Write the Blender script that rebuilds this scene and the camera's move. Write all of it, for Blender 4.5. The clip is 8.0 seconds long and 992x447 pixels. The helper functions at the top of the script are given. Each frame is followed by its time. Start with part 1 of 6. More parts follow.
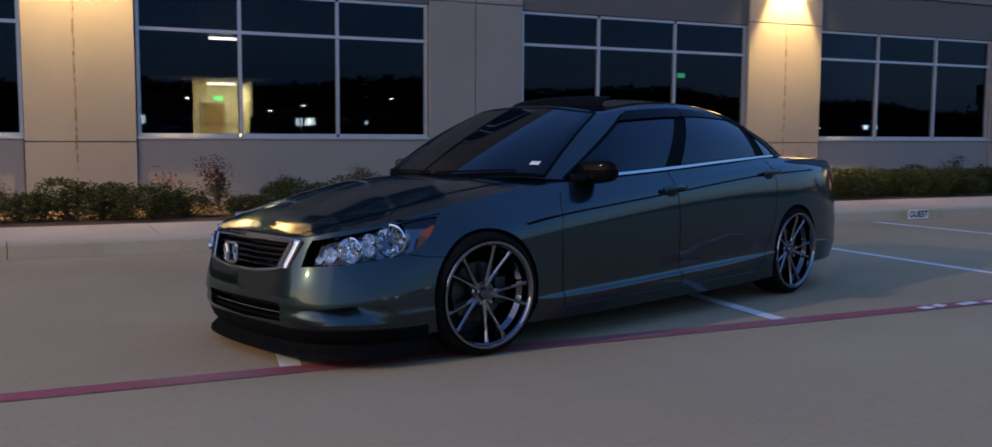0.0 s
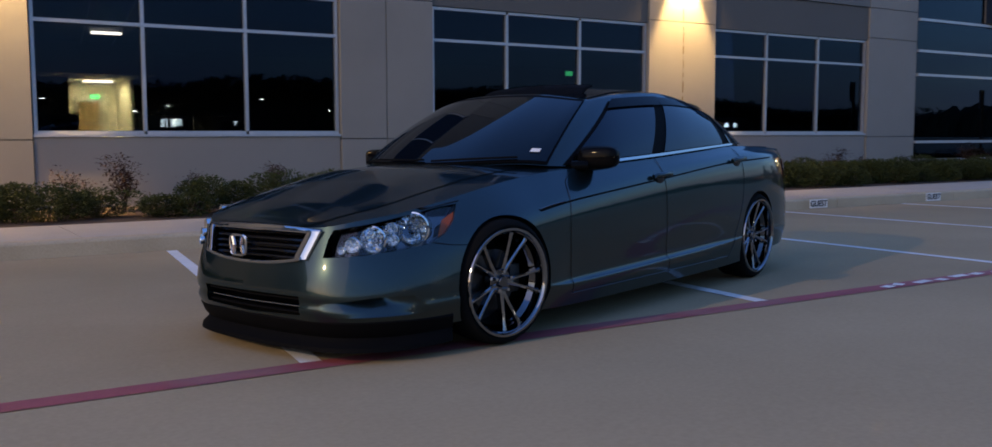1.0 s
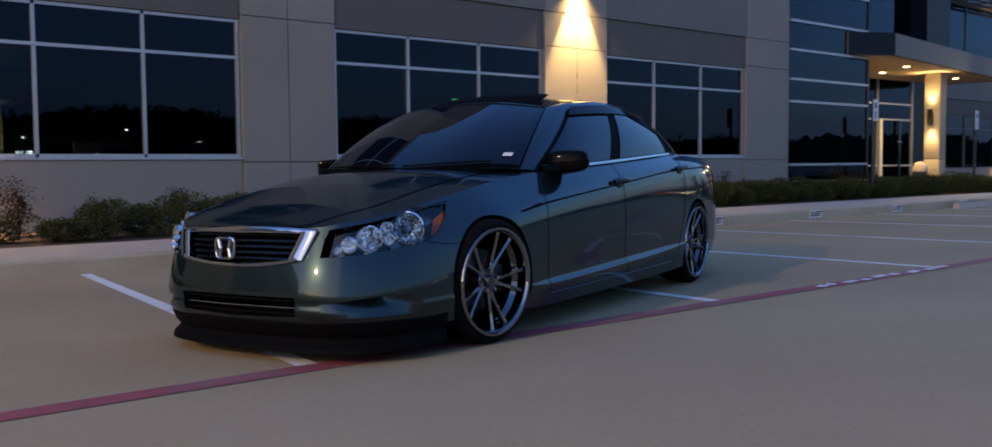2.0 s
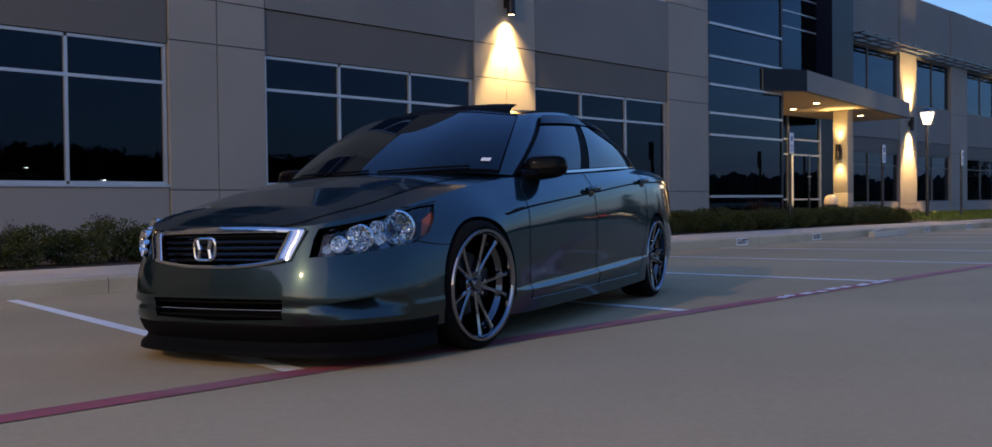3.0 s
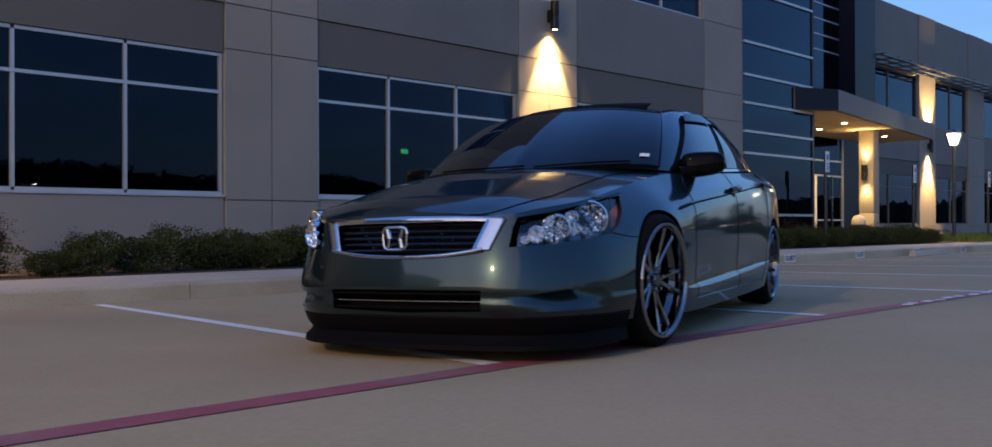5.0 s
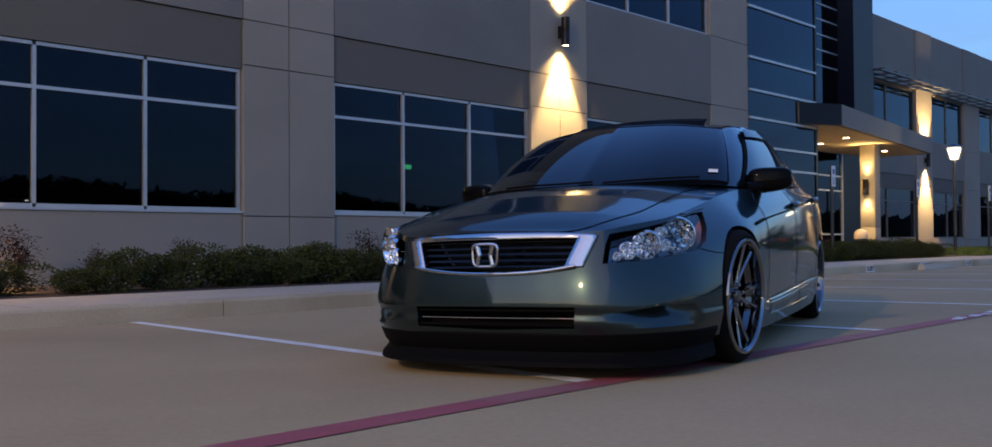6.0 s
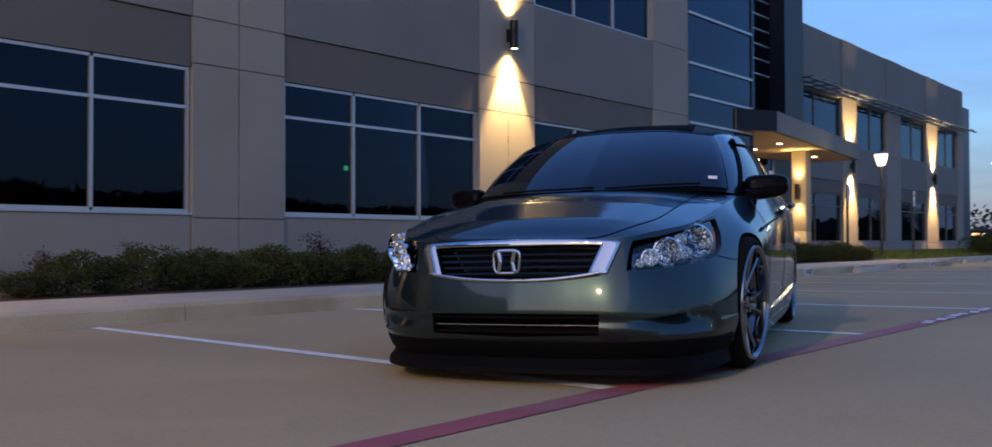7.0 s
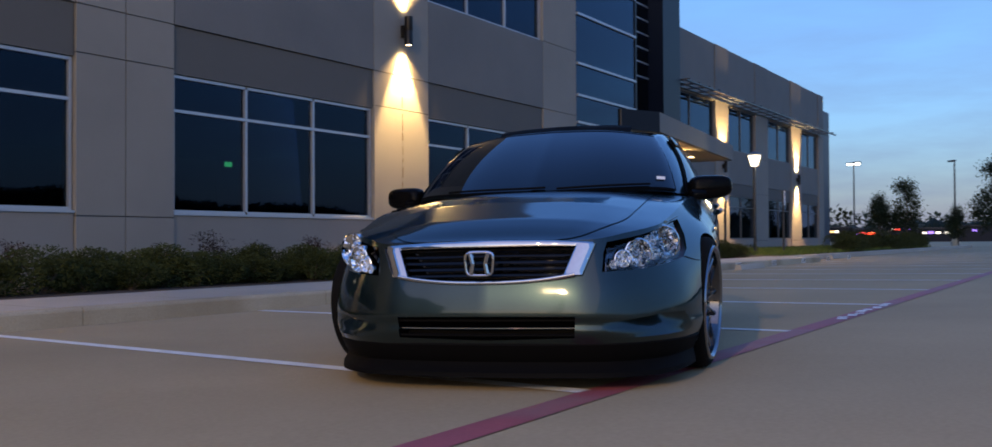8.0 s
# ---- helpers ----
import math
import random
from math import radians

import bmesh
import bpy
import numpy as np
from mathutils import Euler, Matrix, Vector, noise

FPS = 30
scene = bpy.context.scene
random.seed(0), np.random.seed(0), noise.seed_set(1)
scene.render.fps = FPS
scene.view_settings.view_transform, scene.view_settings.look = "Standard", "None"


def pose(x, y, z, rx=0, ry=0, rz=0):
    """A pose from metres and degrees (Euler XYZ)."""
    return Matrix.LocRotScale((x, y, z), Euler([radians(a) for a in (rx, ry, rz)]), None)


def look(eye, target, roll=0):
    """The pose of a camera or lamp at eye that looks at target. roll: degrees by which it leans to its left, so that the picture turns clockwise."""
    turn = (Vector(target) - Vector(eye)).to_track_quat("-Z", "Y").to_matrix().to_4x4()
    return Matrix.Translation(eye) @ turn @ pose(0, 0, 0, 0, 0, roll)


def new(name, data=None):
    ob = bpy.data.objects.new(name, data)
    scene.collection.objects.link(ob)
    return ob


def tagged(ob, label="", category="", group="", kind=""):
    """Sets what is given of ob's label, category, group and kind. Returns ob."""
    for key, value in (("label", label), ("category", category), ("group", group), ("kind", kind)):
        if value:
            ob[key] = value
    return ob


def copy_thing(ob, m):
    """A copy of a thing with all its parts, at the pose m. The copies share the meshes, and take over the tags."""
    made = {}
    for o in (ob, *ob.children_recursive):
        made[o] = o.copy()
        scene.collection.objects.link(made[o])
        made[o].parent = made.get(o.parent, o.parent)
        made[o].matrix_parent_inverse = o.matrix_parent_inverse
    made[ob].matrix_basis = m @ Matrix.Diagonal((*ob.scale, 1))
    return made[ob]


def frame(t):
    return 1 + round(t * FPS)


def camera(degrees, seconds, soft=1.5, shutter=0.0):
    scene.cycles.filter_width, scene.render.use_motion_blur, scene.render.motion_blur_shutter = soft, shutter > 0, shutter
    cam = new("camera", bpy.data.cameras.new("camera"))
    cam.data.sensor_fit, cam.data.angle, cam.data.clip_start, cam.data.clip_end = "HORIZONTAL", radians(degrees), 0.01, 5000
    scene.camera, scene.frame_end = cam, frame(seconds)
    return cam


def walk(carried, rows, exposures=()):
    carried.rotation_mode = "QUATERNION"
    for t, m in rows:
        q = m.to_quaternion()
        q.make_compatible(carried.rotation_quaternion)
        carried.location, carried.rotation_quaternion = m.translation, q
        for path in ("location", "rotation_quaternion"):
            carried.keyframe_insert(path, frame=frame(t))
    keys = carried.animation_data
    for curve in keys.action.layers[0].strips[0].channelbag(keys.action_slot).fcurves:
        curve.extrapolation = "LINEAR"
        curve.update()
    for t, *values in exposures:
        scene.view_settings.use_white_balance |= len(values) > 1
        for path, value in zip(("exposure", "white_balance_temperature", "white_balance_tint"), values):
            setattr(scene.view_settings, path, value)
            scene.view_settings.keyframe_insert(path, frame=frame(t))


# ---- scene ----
cam = camera(54.2, 8.0, shutter=0.4)
PATH = [
    (0, (-0.008, -0.379, 1.081), (0.833, 1.426, 0.898), 0.3),
    (0.5, (-0.312, -0.196, 1.052), (0.652, 1.546, 0.866), 0.1),
    (1, (-0.6, 0.01, 1.01), (0.475, 1.686, 0.828), -0.1),
    (1.5, (-0.867, 0.175, 0.95), (0.317, 1.778, 0.789), -0.2),
    (2, (-1.082, 0.289, 0.866), (0.209, 1.812, 0.747), -0.5),
    (3.5, (-1.354, 0.765, 0.618), (0.095, 2.143, 0.601), -0.5),
    (4, (-1.463, 0.917, 0.587), (-0.014, 2.296, 0.577), -0.3),
    (4.5, (-1.616, 1.095, 0.579), (-0.177, 2.484, 0.57), -0.0),
    (5, (-1.774, 1.285, 0.556), (-0.347, 2.686, 0.562), -0.2),
    (6.3, (-2.143, 1.669, 0.566), (-0.691, 3.044, 0.609), -0.4),
    (6.5, (-2.2, 1.728, 0.567), (-0.735, 3.089, 0.61), -0.4),
    (7, (-2.285, 1.897, 0.585), (-0.746, 3.173, 0.625), -0.2),
    (7.5, (-2.374, 2.087, 0.598), (-0.751, 3.256, 0.635), -0.1),
    (8, (-2.436, 2.277, 0.602), (-0.745, 3.344, 0.636), -0.3),
]
walk(cam, [(t, look(eye, target, roll)) for t, eye, target, roll in PATH])

# world, lamps and exposure
world = bpy.data.worlds.new("dusk_sky")
scene.world = world
world.use_nodes = True
wn, wl = world.node_tree.nodes, world.node_tree.links
sky = wn.new("ShaderNodeTexSky")
sky.sky_type = "NISHITA"
sky.sun_disc = False
sky.sun_elevation, sky.sun_rotation = radians(4.0), radians(260)
sky.air_density, sky.dust_density, sky.ozone_density = 1.0, 0.6, 4.0
tone = wn.new("ShaderNodeMix")
tone.data_type, tone.blend_type = "RGBA", "MULTIPLY"
tone.inputs[0].default_value = 1.0
# the dusk sky deepens to a clear blue overhead
deep, rise, aim_up = wn.new("ShaderNodeMix"), wn.new("ShaderNodeMapRange"), wn.new("ShaderNodeSeparateXYZ")
dome = wn.new("ShaderNodeTexCoord")
deep.data_type = "RGBA"
deep.inputs[6].default_value, deep.inputs[7].default_value = (0.72, 0.68, 0.86, 1), (0.56, 0.74, 1.36, 1)
rise.inputs["From Min"].default_value, rise.inputs["From Max"].default_value = 0.22, 0.75
wl.new(dome.outputs["Generated"], aim_up.inputs[0])
wl.new(aim_up.outputs["Z"], rise.inputs["Value"])
wl.new(rise.outputs["Result"], deep.inputs[0])
wl.new(deep.outputs[2], tone.inputs[7])
wl.new(sky.outputs["Color"], tone.inputs[6])
# thin evening cloud, stretched along the horizon
where, spread, cloud, cover, veil = (wn.new("ShaderNode" + k) for k in ("TexCoord", "Mapping", "TexNoise", "MapRange", "Mix"))
spread.inputs["Scale"].default_value = (1.6, 1.6, 9.0)
cloud.inputs["Scale"].default_value, cloud.inputs["Detail"].default_value, cloud.inputs["Roughness"].default_value = 1.8, 7, 0.6
cover.inputs["From Min"].default_value, cover.inputs["From Max"].default_value, cover.inputs["To Max"].default_value = 0.36, 0.7, 0.9
cover.inputs["To Min"].default_value = 0.3
veil.data_type = "RGBA"
veil.inputs[7].default_value = (0.385, 0.5, 1.04, 1)
wl.new(where.outputs["Generated"], spread.inputs["Vector"])
wl.new(spread.outputs["Vector"], cloud.inputs["Vector"])
wl.new(cloud.outputs["Fac"], cover.inputs["Value"])
low, high, both = wn.new("ShaderNodeSeparateXYZ"), wn.new("ShaderNodeMapRange"), wn.new("ShaderNodeMath")
high.inputs["From Min"].default_value, high.inputs["From Max"].default_value = 0.35, 0.02
both.operation = "MULTIPLY"
wl.new(where.outputs["Generated"], low.inputs[0])
wl.new(low.outputs["Z"], high.inputs["Value"])
wl.new(high.outputs["Result"], both.inputs[0])
wl.new(cover.outputs["Result"], both.inputs[1])
wl.new(both.outputs[0], veil.inputs[0])
haze = wn.new("ShaderNodeMix")
haze.data_type, haze.blend_type = "RGBA", "ADD"
haze.inputs[0].default_value = 1.0
haze.inputs[7].default_value = (0.125, 0.27, 0.53, 1)
wl.new(tone.outputs[2], haze.inputs[6])
wl.new(haze.outputs[2], veil.inputs[6])
wl.new(veil.outputs[2], wn["Background"].inputs["Color"])
wn["Background"].inputs["Strength"].default_value = 0.163
scene.view_settings.exposure = 1.57
scene.view_settings.use_white_balance = True
scene.view_settings.white_balance_temperature, scene.view_settings.white_balance_tint = 7550, 8
DUSK = 0.33  # lamps against the evening sky
WARM = (1.0, 0.67, 0.31)


# added wide warm sun lamp, well above the sky's sun, filling from its side
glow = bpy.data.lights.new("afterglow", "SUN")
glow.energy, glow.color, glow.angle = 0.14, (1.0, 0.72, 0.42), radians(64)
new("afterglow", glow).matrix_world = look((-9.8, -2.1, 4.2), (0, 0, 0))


def lamp_light(kind, place, target, watts, colour, size=0.1, cone=60, blend=0.5):
    data = bpy.data.lights.new("lamp_light", kind)
    data.energy, data.color = watts * DUSK, colour
    if kind == "SPOT":
        data.spot_size, data.spot_blend, data.shadow_soft_size = radians(cone), blend, size
    elif kind == "AREA":
        data.size = size
    else:
        data.shadow_soft_size = size
    ob = new("lamp_light", data)
    ob.matrix_world = look(place, target)
    return ob


# helpers for meshes
from mathutils.bvhtree import BVHTree


def ground_z(x, y):
    return -0.02 * (min(max(y, -22.0), 9.7) - 3.97)


def mesh_object(name, verts, faces, mat, parent=None, smooth=0, label=""):
    me = bpy.data.meshes.new(name)
    me.from_pydata([tuple(v) for v in verts], [], faces)
    me.update()
    bm = bmesh.new()
    bm.from_mesh(me)
    bmesh.ops.recalc_face_normals(bm, faces=bm.faces)
    bm.to_mesh(me)
    bm.free()
    return finish(name, me, mat, parent, smooth, label)


def finish(name, me, mat, parent=None, smooth=0, label=""):
    if mat:
        me.materials.append(mat)
    if smooth:
        for p in me.polygons:
            p.use_smooth = True
        me.set_sharp_from_angle(angle=radians(smooth))
    ob = new(name, me)
    if parent:
        ob.parent = parent
    if label:
        tagged(ob, label)
    return ob


def part(name, bm, material, parent=None, label="", smooth=0):
    me = bpy.data.meshes.new(name)
    bm.to_mesh(me)
    bm.free()
    return finish(name, me, material, parent, smooth, label)


def empty(name, place=(0, 0, 0), label="", category="", group="", kind=""):
    ob = new(name)
    ob.location = place
    ob.empty_display_size = 0.1
    return tagged(ob, label, category, group, kind)


def add_box(bm, x0, x1, y0, y1, z0, z1, bevel=0.0):
    r = bmesh.ops.create_cube(bm, size=1.0)
    vs = r["verts"]
    bmesh.ops.scale(bm, vec=(x1 - x0, y1 - y0, z1 - z0), verts=vs)
    bmesh.ops.translate(bm, vec=((x0 + x1) / 2, (y0 + y1) / 2, (z0 + z1) / 2), verts=vs)
    if bevel:
        es = list({e for v in vs for e in v.link_edges})
        bmesh.ops.bevel(bm, geom=es, offset=bevel, segments=2, affect="EDGES", profile=0.6)


def box(name, x0, x1, y0, y1, z0, z1, mat, parent=None, bevel=0.0, label=""):
    bm = bmesh.new()
    add_box(bm, x0, x1, y0, y1, z0, z1, bevel)
    return part(name, bm, mat, parent, label, 30 if bevel else 0)


def add_tube(bm, a, b, r0, r1=None, n=10):
    a, b = Vector(a), Vector(b)
    r1 = r0 if r1 is None else r1
    d = b - a
    m = Matrix.Translation((a + b) / 2) @ d.to_track_quat("Z", "Y").to_matrix().to_4x4()
    bmesh.ops.create_cone(bm, cap_ends=True, segments=n, radius1=r0, radius2=r1, depth=d.length, matrix=m)


def tube(name, a, b, r0, mat, parent=None, r1=None, n=12, label=""):
    bm = bmesh.new()
    add_tube(bm, a, b, r0, r1, n)
    return part(name, bm, mat, parent, label, 40)


def lathe(name, profile, mat, parent=None, n=64, smooth=35, label="", closed=False):
    """Turn (radius, offset) pairs round the local y axis."""
    verts, faces = [], []
    m = len(profile)
    for i in range(n):
        a = 2 * math.pi * i / n
        for r, y in profile:
            verts.append((r * math.cos(a), y, r * math.sin(a)))
    for i in range(n):
        j = (i + 1) % n
        for k in range(m if closed else m - 1):
            q = (k + 1) % m
            faces.append((i * m + k, i * m + q, j * m + q, j * m + k))
    return mesh_object(name, verts, faces, mat, parent, smooth, label)


def spline(points, n):
    """n points evenly by index along a smooth curve through the given points."""
    p = np.array(points, float)
    k = len(p)
    ext = np.vstack([2 * p[0] - p[1], p, 2 * p[-1] - p[-2]])
    out = []
    for t in np.linspace(0, k - 1, n):
        i = min(int(t), k - 2)
        f = t - i
        a, b, c, d = ext[i], ext[i + 1], ext[i + 2], ext[i + 3]
        out.append(0.5 * (2 * b + (c - a) * f + (2 * a - 5 * b + 4 * c - d) * f * f + (3 * b - a - 3 * c + d) * f ** 3))
    return np.array(out)


def grid_faces(n, m, base=0):
    return [(base + i * m + j, base + (i + 1) * m + j, base + (i + 1) * m + j + 1, base + i * m + j + 1) for i in range(n - 1) for j in range(m - 1)]


# materials
def material(name, colour, rough=0.5, metal=0.0, **more):
    mat = bpy.data.materials.new(name)
    mat.use_nodes = True
    b = mat.node_tree.nodes["Principled BSDF"]
    b.inputs["Base Color"].default_value = (*colour, 1)
    b.inputs["Roughness"].default_value = rough
    b.inputs["Metallic"].default_value = metal
    for k, v in more.items():
        b.inputs[k.replace("_", " ")].default_value = v
    return mat


def worn(name, dark, light, rough, scales=(3.0, 60.0), bump=0.0, metal=0.0, stain=None, stain_amount=0.3, rough_var=0.1, random_tint=0.0, dots=0.0):
    """A surface with broad stains and fine grain, in metres."""
    mat = bpy.data.materials.new(name)
    mat.use_nodes = True
    nt = mat.node_tree
    n, l = nt.nodes, nt.links
    b = n["Principled BSDF"]
    geo = n.new("ShaderNodeNewGeometry")
    broad, fine = n.new("ShaderNodeTexNoise"), n.new("ShaderNodeTexNoise")
    broad.inputs["Scale"].default_value, fine.inputs["Scale"].default_value = scales
    broad.inputs["Detail"].default_value, fine.inputs["Detail"].default_value = 6, 4
    broad.inputs["Roughness"].default_value = 0.6
    l.new(geo.outputs["Position"], broad.inputs["Vector"])
    l.new(geo.outputs["Position"], fine.inputs["Vector"])
    add = n.new("ShaderNodeMath")
    add.operation = "MULTIPLY_ADD"
    add.inputs[1].default_value = 0.6
    l.new(broad.outputs["Fac"], add.inputs[0])
    half = n.new("ShaderNodeMath")
    half.operation = "MULTIPLY"
    half.inputs[1].default_value = 0.4
    l.new(fine.outputs["Fac"], half.inputs[0])
    l.new(half.outputs[0], add.inputs[2])
    ramp = n.new("ShaderNodeValToRGB")
    ramp.color_ramp.elements[0].position, ramp.color_ramp.elements[1].position = 0.3, 0.7
    ramp.color_ramp.elements[0].color, ramp.color_ramp.elements[1].color = (*dark, 1), (*light, 1)
    l.new(add.outputs[0], ramp.inputs["Fac"])
    colour = ramp.outputs["Color"]
    if stain:
        spots = n.new("ShaderNodeTexNoise")
        spots.inputs["Scale"].default_value, spots.inputs["Detail"].default_value = scales[0] * 0.35, 8
        l.new(geo.outputs["Position"], spots.inputs["Vector"])
        cut = n.new("ShaderNodeMapRange")
        cut.inputs["From Min"].default_value, cut.inputs["From Max"].default_value = 0.5, 0.72
        cut.inputs["To Max"].default_value = stain_amount
        l.new(spots.outputs["Fac"], cut.inputs["Value"])
        mix = n.new("ShaderNodeMix")
        mix.data_type = "RGBA"
        l.new(cut.outputs["Result"], mix.inputs[0])
        l.new(colour, mix.inputs[6])
        mix.inputs[7].default_value = (*stain, 1)
        colour = mix.outputs[2]
    if random_tint:
        info = n.new("ShaderNodeObjectInfo")
        hsv = n.new("ShaderNodeHueSaturation")
        mr = n.new("ShaderNodeMapRange")
        mr.inputs["To Min"].default_value, mr.inputs["To Max"].default_value = 1 - random_tint, 1 + random_tint
        l.new(info.outputs["Random"], mr.inputs["Value"])
        l.new(mr.outputs["Result"], hsv.inputs["Value"])
        l.new(colour, hsv.inputs["Color"])
        colour = hsv.outputs["Color"]
    l.new(colour, b.inputs["Base Color"])
    rr = n.new("ShaderNodeMapRange")
    rr.inputs["To Min"].default_value, rr.inputs["To Max"].default_value = max(0, rough - rough_var), min(1, rough + rough_var)
    l.new(broad.outputs["Fac"], rr.inputs["Value"])
    l.new(rr.outputs["Result"], b.inputs["Roughness"])
    b.inputs["Metallic"].default_value = metal
    if bump:
        bp = n.new("ShaderNodeBump")
        bp.inputs["Strength"].default_value, bp.inputs["Distance"].default_value = bump, 0.01
        l.new(add.outputs[0], bp.inputs["Height"])
        l.new(bp.outputs["Normal"], b.inputs["Normal"])
    return mat


def glowing(name, colour, strength):
    mat = material(name, colour, 0.4)
    b = mat.node_tree.nodes["Principled BSDF"]
    b.inputs["Emission Color"].default_value = (*colour, 1)
    b.inputs["Emission Strength"].default_value = strength * DUSK
    return mat


def clear_glass(name, tint, gloss=0.02, mirror=1.5, sheen=(1, 1, 1)):
    """A thin pane: tinted see-through with a Fresnel reflection."""
    mat = bpy.data.materials.new(name)
    mat.use_nodes = True
    n, l = mat.node_tree.nodes, mat.node_tree.links
    n.remove(n["Principled BSDF"])
    tr, gl, mx, fr = n.new("ShaderNodeBsdfTransparent"), n.new("ShaderNodeBsdfGlossy"), n.new("ShaderNodeMixShader"), n.new("ShaderNodeFresnel")
    tr.inputs["Color"].default_value = (*tint, 1)
    gl.inputs["Roughness"].default_value = gloss
    gl.inputs["Color"].default_value = (*sheen, 1)
    fr.inputs["IOR"].default_value = mirror
    l.new(fr.outputs[0], mx.inputs[0])
    l.new(tr.outputs[0], mx.inputs[1])
    l.new(gl.outputs[0], mx.inputs[2])
    l.new(mx.outputs[0], n["Material Output"].inputs["Surface"])
    return mat


CONCRETE = worn("lot_concrete", (0.345, 0.257, 0.147), (0.45, 0.34, 0.203), 0.9, (0.5, 45.0), 0.25, stain=(0.2, 0.148, 0.09), stain_amount=0.35)
CONCRETE.node_tree.nodes["Principled BSDF"].inputs["Specular IOR Level"].default_value = 0.15
KERB = worn("kerb_concrete", (0.37, 0.295, 0.19), (0.52, 0.43, 0.295), 0.8, (1.2, 50.0), 0.3, stain=(0.2, 0.13, 0.055), stain_amount=0.7)
WALK = worn("walk_concrete", (0.39, 0.335, 0.265), (0.5, 0.43, 0.345), 0.8, (0.9, 50.0), 0.25, stain=(0.24, 0.2, 0.15), stain_amount=0.3)
PIER = worn("pier_paint", (0.212, 0.191, 0.16), (0.282, 0.256, 0.216), 0.75, (0.7, 90.0), 0.25, random_tint=0.03)
BAND = worn("band_paint", (0.095, 0.087, 0.075), (0.118, 0.109, 0.095), 0.75, (0.7, 90.0), 0.25)
UPPER = worn("upper_paint", (0.138, 0.13, 0.117), (0.194, 0.182, 0.164), 0.75, (0.6, 90.0), 0.25, random_tint=0.03)
SILLWALL = worn("sill_wall_paint", (0.225, 0.207, 0.18), (0.268, 0.247, 0.216), 0.75, (0.6, 90.0), 0.25, stain=(0.17, 0.15, 0.125), stain_amount=0.25)
JOINT = material("joint_sealant", (0.12, 0.115, 0.11), 0.9)
ALUM = worn("window_aluminium", (0.42, 0.43, 0.45), (0.5, 0.51, 0.53), 0.4, (2.0, 60.0), 0.0, metal=0.6)
# darker copy of the window aluminium, for the far wing
DIMALUM = worn("bronze_aluminium", (0.1, 0.11, 0.125), (0.14, 0.15, 0.165), 0.4, (2.0, 60.0), 0.0, metal=0.5)
STREAK = worn("rust_streak", (0.13, 0.085, 0.04), (0.2, 0.14, 0.075), 0.85, (30.0, 200.0))
SOFFIT = worn("soffit_paint", (0.5, 0.43, 0.32), (0.58, 0.5, 0.38), 0.6, (0.8, 60.0))
SLATE = worn("slate_metal_panel", (0.035, 0.045, 0.065), (0.05, 0.06, 0.085), 0.45, (1.0, 40.0))
# sheen puts the dusk sky's blue into the panes' reflections
GLASS = clear_glass("window_glass", (0.25, 0.26, 0.28), 0.005, 1.38, (0.45, 0.68, 1.0))
GLASS_BLUE = clear_glass("coated_blue_glass", (0.1, 0.14, 0.22), 0.005, 1.48, (0.5, 0.72, 1.0))
DARKMETAL = worn("dark_metal_panel", (0.01, 0.014, 0.022), (0.016, 0.021, 0.031), 0.3, (1.0, 40.0), 0.0, metal=0.0)
RED = worn("red_paint", (0.27, 0.058, 0.066), (0.39, 0.09, 0.1), 0.65, (4.0, 70.0), 0.2, stain=(0.25, 0.2, 0.18), stain_amount=0.5)
WHITEPAINT = worn("white_paint", (0.7, 0.68, 0.64), (0.88, 0.86, 0.82), 0.65, (5.0, 70.0), 0.2, stain=(0.35, 0.32, 0.28), stain_amount=0.5)
BLACKPAINT = material("black_paint", (0.02, 0.02, 0.02), 0.6)
MULCH = worn("mulch", (0.03, 0.018, 0.012), (0.085, 0.05, 0.03), 0.95, (4.0, 40.0), 1.0)
TOWER = material("tower_panel", (0.006, 0.009, 0.016), 0.4, 0.0, Specular_IOR_Level=0.25)
SCONCE = material("sconce_bronze", (0.015, 0.013, 0.012), 0.4, 0.5)
GLOW = glowing("lamp_glow", (1.0, 0.78, 0.45), 18)
GLOWWHITE = glowing("lamp_glow_white", (1.0, 0.93, 0.8), 30)
EXITGREEN = glowing("exit_green", (0.05, 1.0, 0.35), 4)
# office interior: the unlit rooms' gloom is put into this dark colour
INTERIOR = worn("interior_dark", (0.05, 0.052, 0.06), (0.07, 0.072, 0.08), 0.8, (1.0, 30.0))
INTWHITE = worn("interior_white", (0.7, 0.68, 0.6), (0.78, 0.76, 0.68), 0.7, (1.0, 30.0))
WOOD = worn("door_wood", (0.3, 0.2, 0.11), (0.4, 0.28, 0.16), 0.5, (2.0, 40.0))


# ground
def build_ground():
    ys = [-1500, -300, -60, -22, -10, -4, 0, 3.97, 7, 9.7, 9.71, 60, 300, 1500]
    xs = [-1500, -200, -40, -15, -5, 0, 5, 12, 25, 60, 200, 1500]
    verts = [(x, y, ground_z(x, y)) for x in xs for y in ys]
    ob = mesh_object("ground", verts, grid_faces(len(xs), len(ys)), CONCRETE)
    tagged(ob, "grey-tan concrete parking lot with faint stains", "ground", kind="structure")


